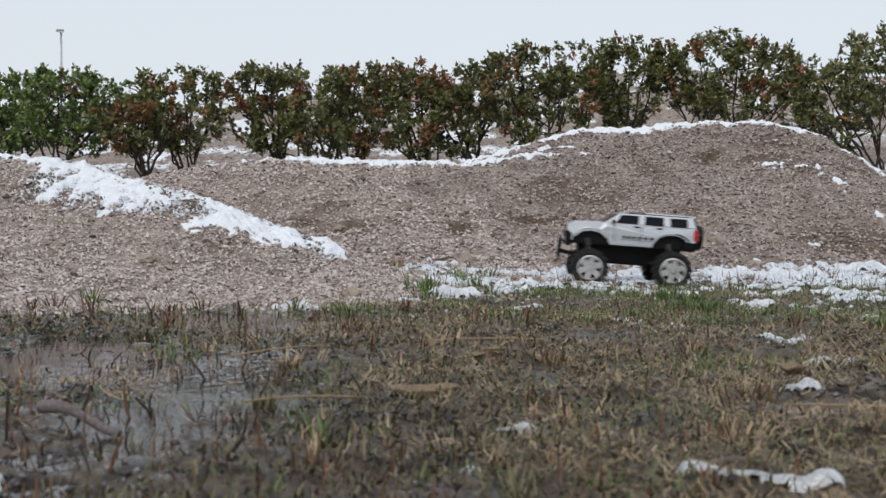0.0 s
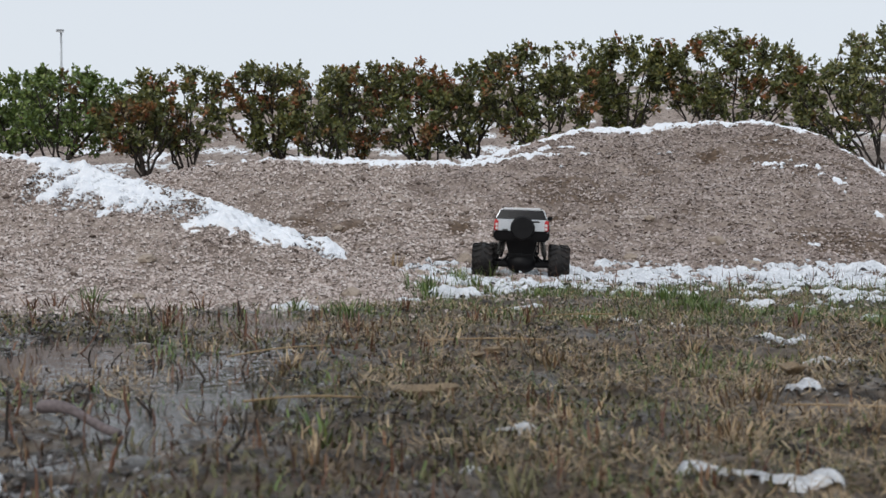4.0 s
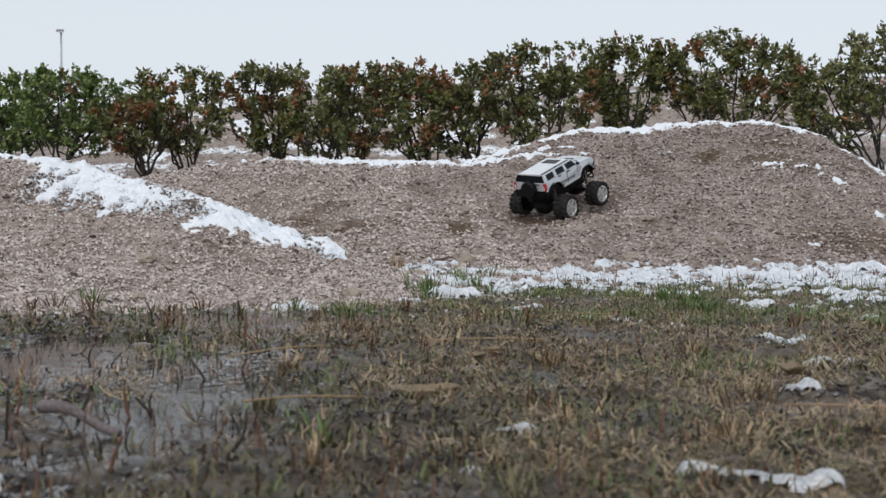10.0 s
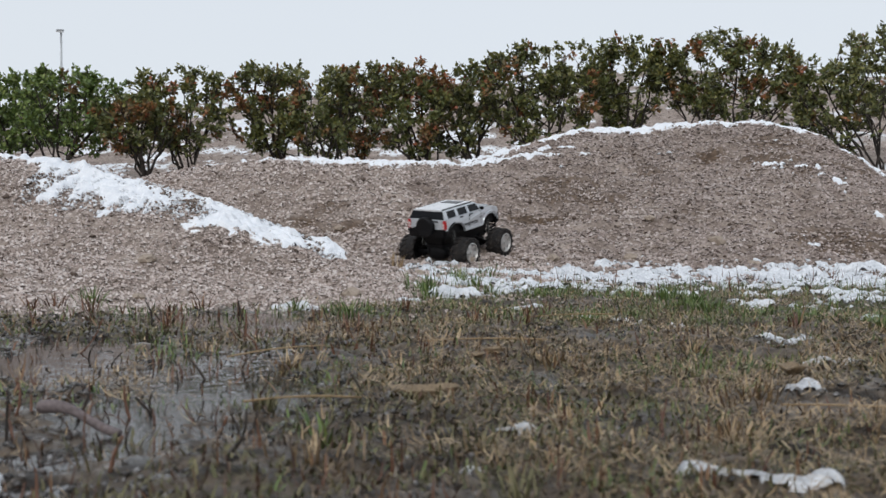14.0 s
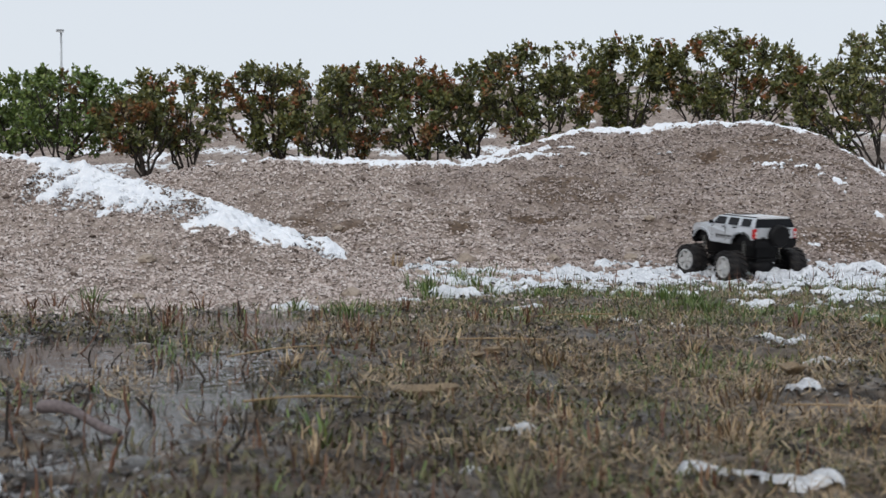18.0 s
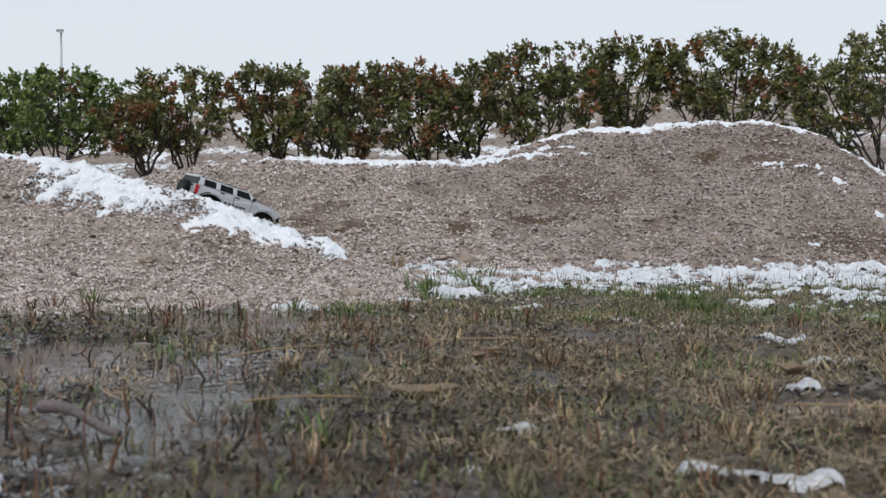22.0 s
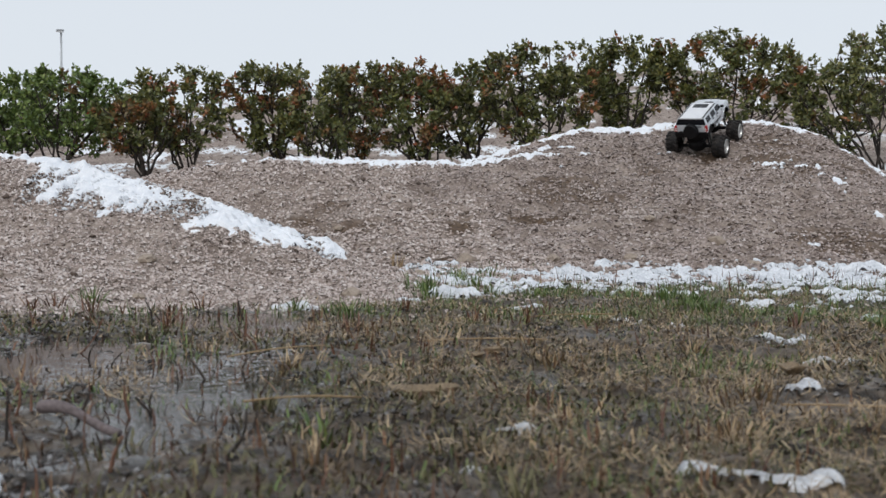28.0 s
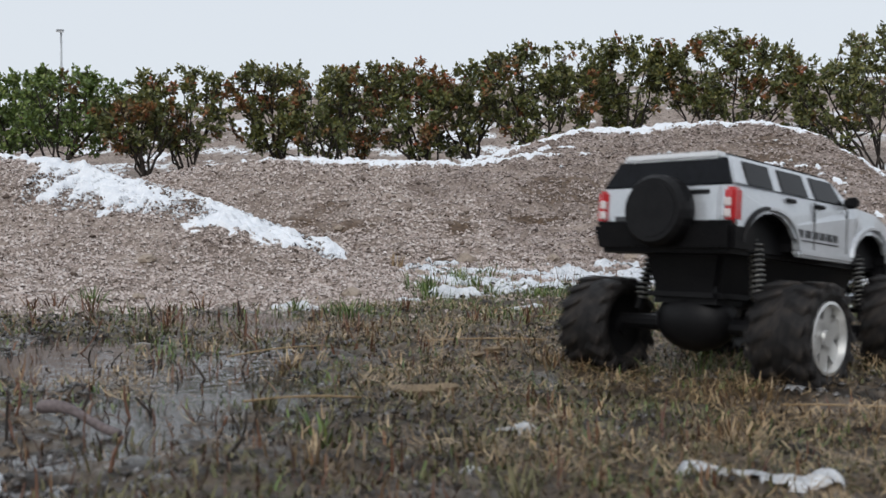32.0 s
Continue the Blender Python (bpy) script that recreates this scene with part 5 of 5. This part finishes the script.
# the drive: seconds, x, y, z, heading, nose up, lean
DRIVE = [(0, 0.398, 2.233, -0.015, -183.9, 4.3, -2.1), (0.2, 0.153, 2.184, -0.005, -182.3, 2.1, -0.2), (0.4, -0.087, 2.084, 0.024, -175.5, 9.2, 1.7),
         (0.6, -0.291, 2.073, 0.081, -175.4, 12.3, 4.0), (0.8, -0.467, 2.083, 0.142, -164.4, 20.2, -0.8), (1, -0.680, 2.387, 0.166, -183.9, 14.4, 14.1),
         (1.2, -0.848, 2.480, 0.199, -180.0, 16.2, 8.7), (1.4, -0.973, 2.544, 0.216, -188.4, 10.3, 13.6), (1.6, -1.041, 2.547, 0.229, -190.9, 7.2, 15.1),
         (1.8, -1.014, 2.563, 0.218, -193.8, 6.6, 16.0), (2, -0.887, 2.621, 0.176, -192.0, 8.8, 16.7), (2.2, -0.615, 2.628, 0.108, -208.0, 9.0, 12.1),
         (2.4, -0.286, 2.321, 0.048, -252.1, -0.5, 12.6), (2.6, -0.077, 2.311, 0.010, -246.9, 1.1, 5.9), (2.8, 0.107, 2.148, -0.005, -260.1, 0.8, 3.2),
         (3, 0.185, 1.987, -0.007, -266.5, 9.5, 4.2), (3.2, 0.183, 1.996, 0.090, -264.5, 63.0, 2.5), (3.4, 0.181, 2.003, 0.083, -265.5, 57.0, 2.5), (3.5, 0.179, 2.018, 0.050, -267.0, 34.0, 2.5), (4, 0.185, 2.400, -0.004, -276.0, 0.3, 1.8), (4.5, 0.190, 2.850, 0.037, -282.0, 11.1, -0.1),
         (5, 0.200, 3.280, 0.155, -288.0, 18.5, 0.0), (5.5, 0.205, 3.413, 0.205, -292.8, 22.1, 3.2), (6, 0.225, 3.403, 0.208, -294.5, 20.7, 3.0),
         (6.5, 0.226, 3.421, 0.213, -295.3, 21.9, 4.5), (7, 0.230, 3.397, 0.205, -298.4, 22.8, 4.5), (7.3, 0.232, 3.419, 0.214, -299.2, 21.3, 5.5),
         (7.5, 0.232, 3.424, 0.214, -299.5, 21.6, 5.9), (7.7, 0.215, 3.430, 0.213, -299.7, 21.9, 6.3), (8, 0.150, 3.179, 0.120, -302.0, 20.4, 4.2),
         (8.2, 0.092, 3.034, 0.068, -304.6, 13.7, 4.2), (8.4, 0.020, 2.970, 0.048, -307.8, 11.3, 4.8), (8.6, -0.054, 2.898, 0.030, -305.7, 8.6, 5.1),
         (8.8, -0.110, 2.843, 0.021, -305.4, 5.5, 5.9), (9, -0.065, 2.892, 0.032, -305.6, 14.3, 5.7), (9.2, 0.032, 2.990, 0.051, -301.6, 12.0, 3.7),
         (9.4, 0.143, 3.001, 0.063, -297.0, 13.5, 2.7), (9.6, 0.239, 3.116, 0.104, -299.8, 16.2, 3.1), (9.8, 0.323, 3.242, 0.154, -307.7, 16.8, 5.2),
         (10, 0.381, 3.286, 0.181, -313.8, 22.0, 5.2), (10.2, 0.422, 3.336, 0.197, -313.4, 15.9, 8.2), (10.5, 0.451, 3.342, 0.201, -320.5, 14.2, 9.5),
         (11, 0.505, 3.320, 0.204, -319.0, 20.1, 6.0), (12, 0.516, 3.348, 0.215, -312.5, 21.8, 4.8), (12.5, 0.518, 3.338, 0.212, -312.1, 21.1, 4.4),
         (13, 0.520, 3.328, 0.208, -311.7, 20.3, 4.1), (13.2, 0.517, 3.355, 0.213, -309.1, 14.8, 6.6), (13.4, 0.469, 3.284, 0.185, -317.0, 14.6, 6.8),
         (13.6, 0.326, 3.091, 0.109, -306.7, 16.2, 4.5), (13.8, 0.157, 2.933, 0.051, -301.6, 11.7, 2.9), (14, 0.040, 2.840, 0.029, -305.0, 10.7, 4.0),
         (14.2, -0.073, 2.724, 0.011, -298.7, 3.2, 3.0), (14.5, -0.245, 2.627, 0.026, -280.0, -2.5, 8.6), (14.8, -0.250, 2.860, 0.035, -315.0, 0.1, 5.4),
         (15.2, -0.050, 2.660, 0.006, -355.0, -0.4, 2.5), (15.6, 0.380, 2.500, -0.009, -370.0, -2.8, 2.0), (16, 0.920, 2.420, -0.016, -364.0, 1.9, 1.1),
         (16.4, 1.450, 2.420, -0.006, -355.0, 0.1, 0.5), (16.8, 1.750, 2.450, -0.007, -300.0, 0.3, 0.3), (17.1, 1.450, 2.280, -0.008, -245.0, 0.2, -0.2),
         (17.4, 1.093, 2.275, -0.011, -228.0, -1.0, -0.8), (17.6, 0.994, 2.314, -0.015, -232.1, -1.1, -1.1), (17.8, 0.922, 2.568, -0.011, -251.0, 3.3, -2.0),
         (18, 0.752, 2.579, -0.012, -251.6, 4.4, -1.0), (18.2, 0.624, 2.814, 0.024, -221.8, 10.2, -8.9), (18.4, 0.491, 2.908, 0.050, -186.1, 0.9, -14.7),
         (18.6, 0.370, 2.987, 0.070, -211.2, 6.0, -14.6), (18.8, 0.178, 2.988, 0.057, -205.6, 2.5, -13.4), (19, -0.053, 3.056, 0.069, -202.2, 5.3, -13.9),
         (19.2, -0.289, 3.231, 0.096, -221.8, 9.6, -13.3), (19.4, -0.450, 3.384, 0.146, -252.7, 20.4, -9.7), (19.6, -0.502, 3.412, 0.158, -291.1, 23.3, 3.3),
         (19.8, -0.467, 3.422, 0.168, -320.9, 18.5, 13.4), (20, -0.389, 3.416, 0.176, -320.9, 17.4, 18.5), (20.4, -0.331, 3.380, 0.160, -306.3, 20.2, 10.4),
         (20.7, -0.321, 3.377, 0.158, -299.1, 20.8, 8.5), (21, -0.316, 3.376, 0.161, -294.3, 23.5, 10.8), (21.3, -0.331, 3.377, 0.152, -297.7, 20.2, 8.2),
         (21.5, -0.356, 3.234, 0.098, -279.9, 14.8, 1.9), (21.7, -0.465, 3.091, 0.065, -304.8, -0.5, 7.1), (22, -0.643, 2.911, 0.075, -320.1, -15.2, 6.6),
         (22.3, -0.457, 3.081, 0.063, -330.8, -1.1, 7.6), (22.5, -0.267, 3.002, 0.050, -330.8, 2.5, 7.8), (22.7, -0.086, 3.144, 0.085, -319.3, 12.0, 9.4),
         (23, 0.196, 3.277, 0.158, -317.9, 17.8, 11.4), (23.2, 0.341, 3.375, 0.203, -320.4, 17.4, 12.7), (23.4, 0.460, 3.488, 0.256, -321.3, 16.6, 17.2),
         (23.6, 0.579, 3.554, 0.283, -332.9, 10.1, 20.6), (23.8, 0.710, 3.575, 0.289, -335.1, 8.9, 17.9), (24, 0.855, 3.642, 0.328, -339.6, 15.6, 18.5),
         (24.2, 0.947, 3.673, 0.342, -325.1, 18.0, 12.3), (24.4, 1.012, 3.634, 0.340, -291.9, 19.8, -0.5), (24.7, 1.021, 3.677, 0.360, -273.0, 20.1, -6.3),
         (25, 1.007, 3.785, 0.403, -279.1, 24.8, -1.7), (25.5, 0.979, 3.867, 0.435, -304.9, 22.7, 7.0), (26.2, 0.990, 3.880, 0.441, -304.0, 23.0, 6.3),
         (26.9, 1.005, 3.890, 0.447, -306.0, 22.7, 6.8), (27.5, 1.009, 3.891, 0.450, -305.3, 22.4, 6.5), (28, 0.992, 3.852, 0.432, -304.1, 27.6, 4.2),
         (28.4, 0.977, 3.858, 0.434, -307.2, 21.9, 8.9), (28.6, 0.886, 3.748, 0.373, -303.4, 21.9, 9.7), (28.8, 0.765, 3.576, 0.295, -300.9, 17.4, 8.2),
         (29, 0.635, 3.242, 0.195, -285.5, 19.7, -0.8), (29.2, 0.541, 3.012, 0.091, -273.4, 20.5, -1.0), (29.4, 0.503, 2.850, 0.030, -258.1, 14.1, -2.3),
         (29.6, 0.511, 2.644, -0.011, -253.4, 6.2, -0.1), (29.8, 0.645, 2.645, -0.018, -249.6, 5.4, -1.6), (30, 0.682, 2.393, -0.019, -256.6, -2.0, -1.4),
         (30.2, 0.715, 2.220, -0.022, -266.6, -1.5, -0.9), (30.4, 0.740, 2.124, -0.018, -264.8, -1.8, -0.6), (30.6, 0.752, 2.020, -0.020, -272.0, -1.0, -0.3),
         (30.8, 0.752, 1.780, -0.009, -276.0, -0.5, -0.0), (31, 0.734, 1.550, -0.003, -284.0, 0.0, 0.0), (31.2, 0.664, 1.312, -0.004, -292.0, 0.0, 0.0),
         (31.4, 0.590, 1.183, -0.005, -302.5, 3.6, -1.9), (31.5, 0.565, 1.164, -0.010, -313.5, -0.0, -0.8), (31.6, 0.500, 1.087, -0.011, -319.2, -2.0, -1.0),
         (31.7, 0.436, 1.015, -0.007, -322.8, 0.4, -0.1), (31.8, 0.371, 0.943, -0.012, -324.4, -1.2, 1.0), (31.9, 0.321, 0.905, -0.013, -323.5, -1.6, 0.8),
         (32, 0.258, 0.850, -0.009, -316.3, -4.8, -0.3)]


def motions():
    walk(truck, [(t, pose(x, y, z, lean, -nose, head)) for t, x, y, z, head, nose, lean in DRIVE])
    # wheels roll by the way driven, spin where the truck is stuck, and follow the ground on their springs
    spinning = [(5.4, 7.6, 300), (10.2, 13.1, 280), (19.9, 21.4, 300), (25.2, 28.3, 280)]
    times = np.arange(0, 32.001, 1 / 15)
    d = np.array(DRIVE)
    head = np.unwrap(np.radians(d[:, 4]))
    x, y, z = (np.interp(times, d[:, 0], d[:, k]) for k in (1, 2, 3))
    yaw, nose, lean = np.interp(times, d[:, 0], head), np.radians(np.interp(times, d[:, 0], d[:, 5])), np.radians(np.interp(times, d[:, 0], d[:, 6]))
    ahead = np.gradient(x) * np.cos(yaw) + np.gradient(y) * np.sin(yaw)
    turn = np.degrees(ahead) / WHEEL_R
    for a, b, rate in spinning:
        turn = turn + np.where((times > a) & (times < b), rate / 15 * 3.6, 0)
    turn = np.clip(turn, -80, 80)
    roll = np.cumsum(turn)
    bend = np.clip(np.degrees(np.gradient(yaw)) * 15 * 0.13, -24, 24)
    for i, w in enumerate(wheels):
        wx, wy = (WHEEL_X if i < 2 else -WHEEL_X), (WHEEL_Y if i % 2 == 0 else -WHEEL_Y)
        rows = []
        for k, t in enumerate(times):
            m = pose(x[k], y[k], z[k], math.degrees(lean[k]), -math.degrees(nose[k]), math.degrees(yaw[k]))
            p = m @ Vector((wx, wy, HUB_Z - WHEEL_R + 0.002))
            gap = float(height(np.array([p.x]), np.array([p.y]))[0]) - p.z
            lift = max(-0.012, min(0.014, gap))
            rows.append((t, pose(wx, wy, HUB_Z + lift, 0, 0, bend[k] if i < 2 else 0) @ pose(0, 0, 0, 0, roll[k], 0)))
        walk(w, rows)


motions()
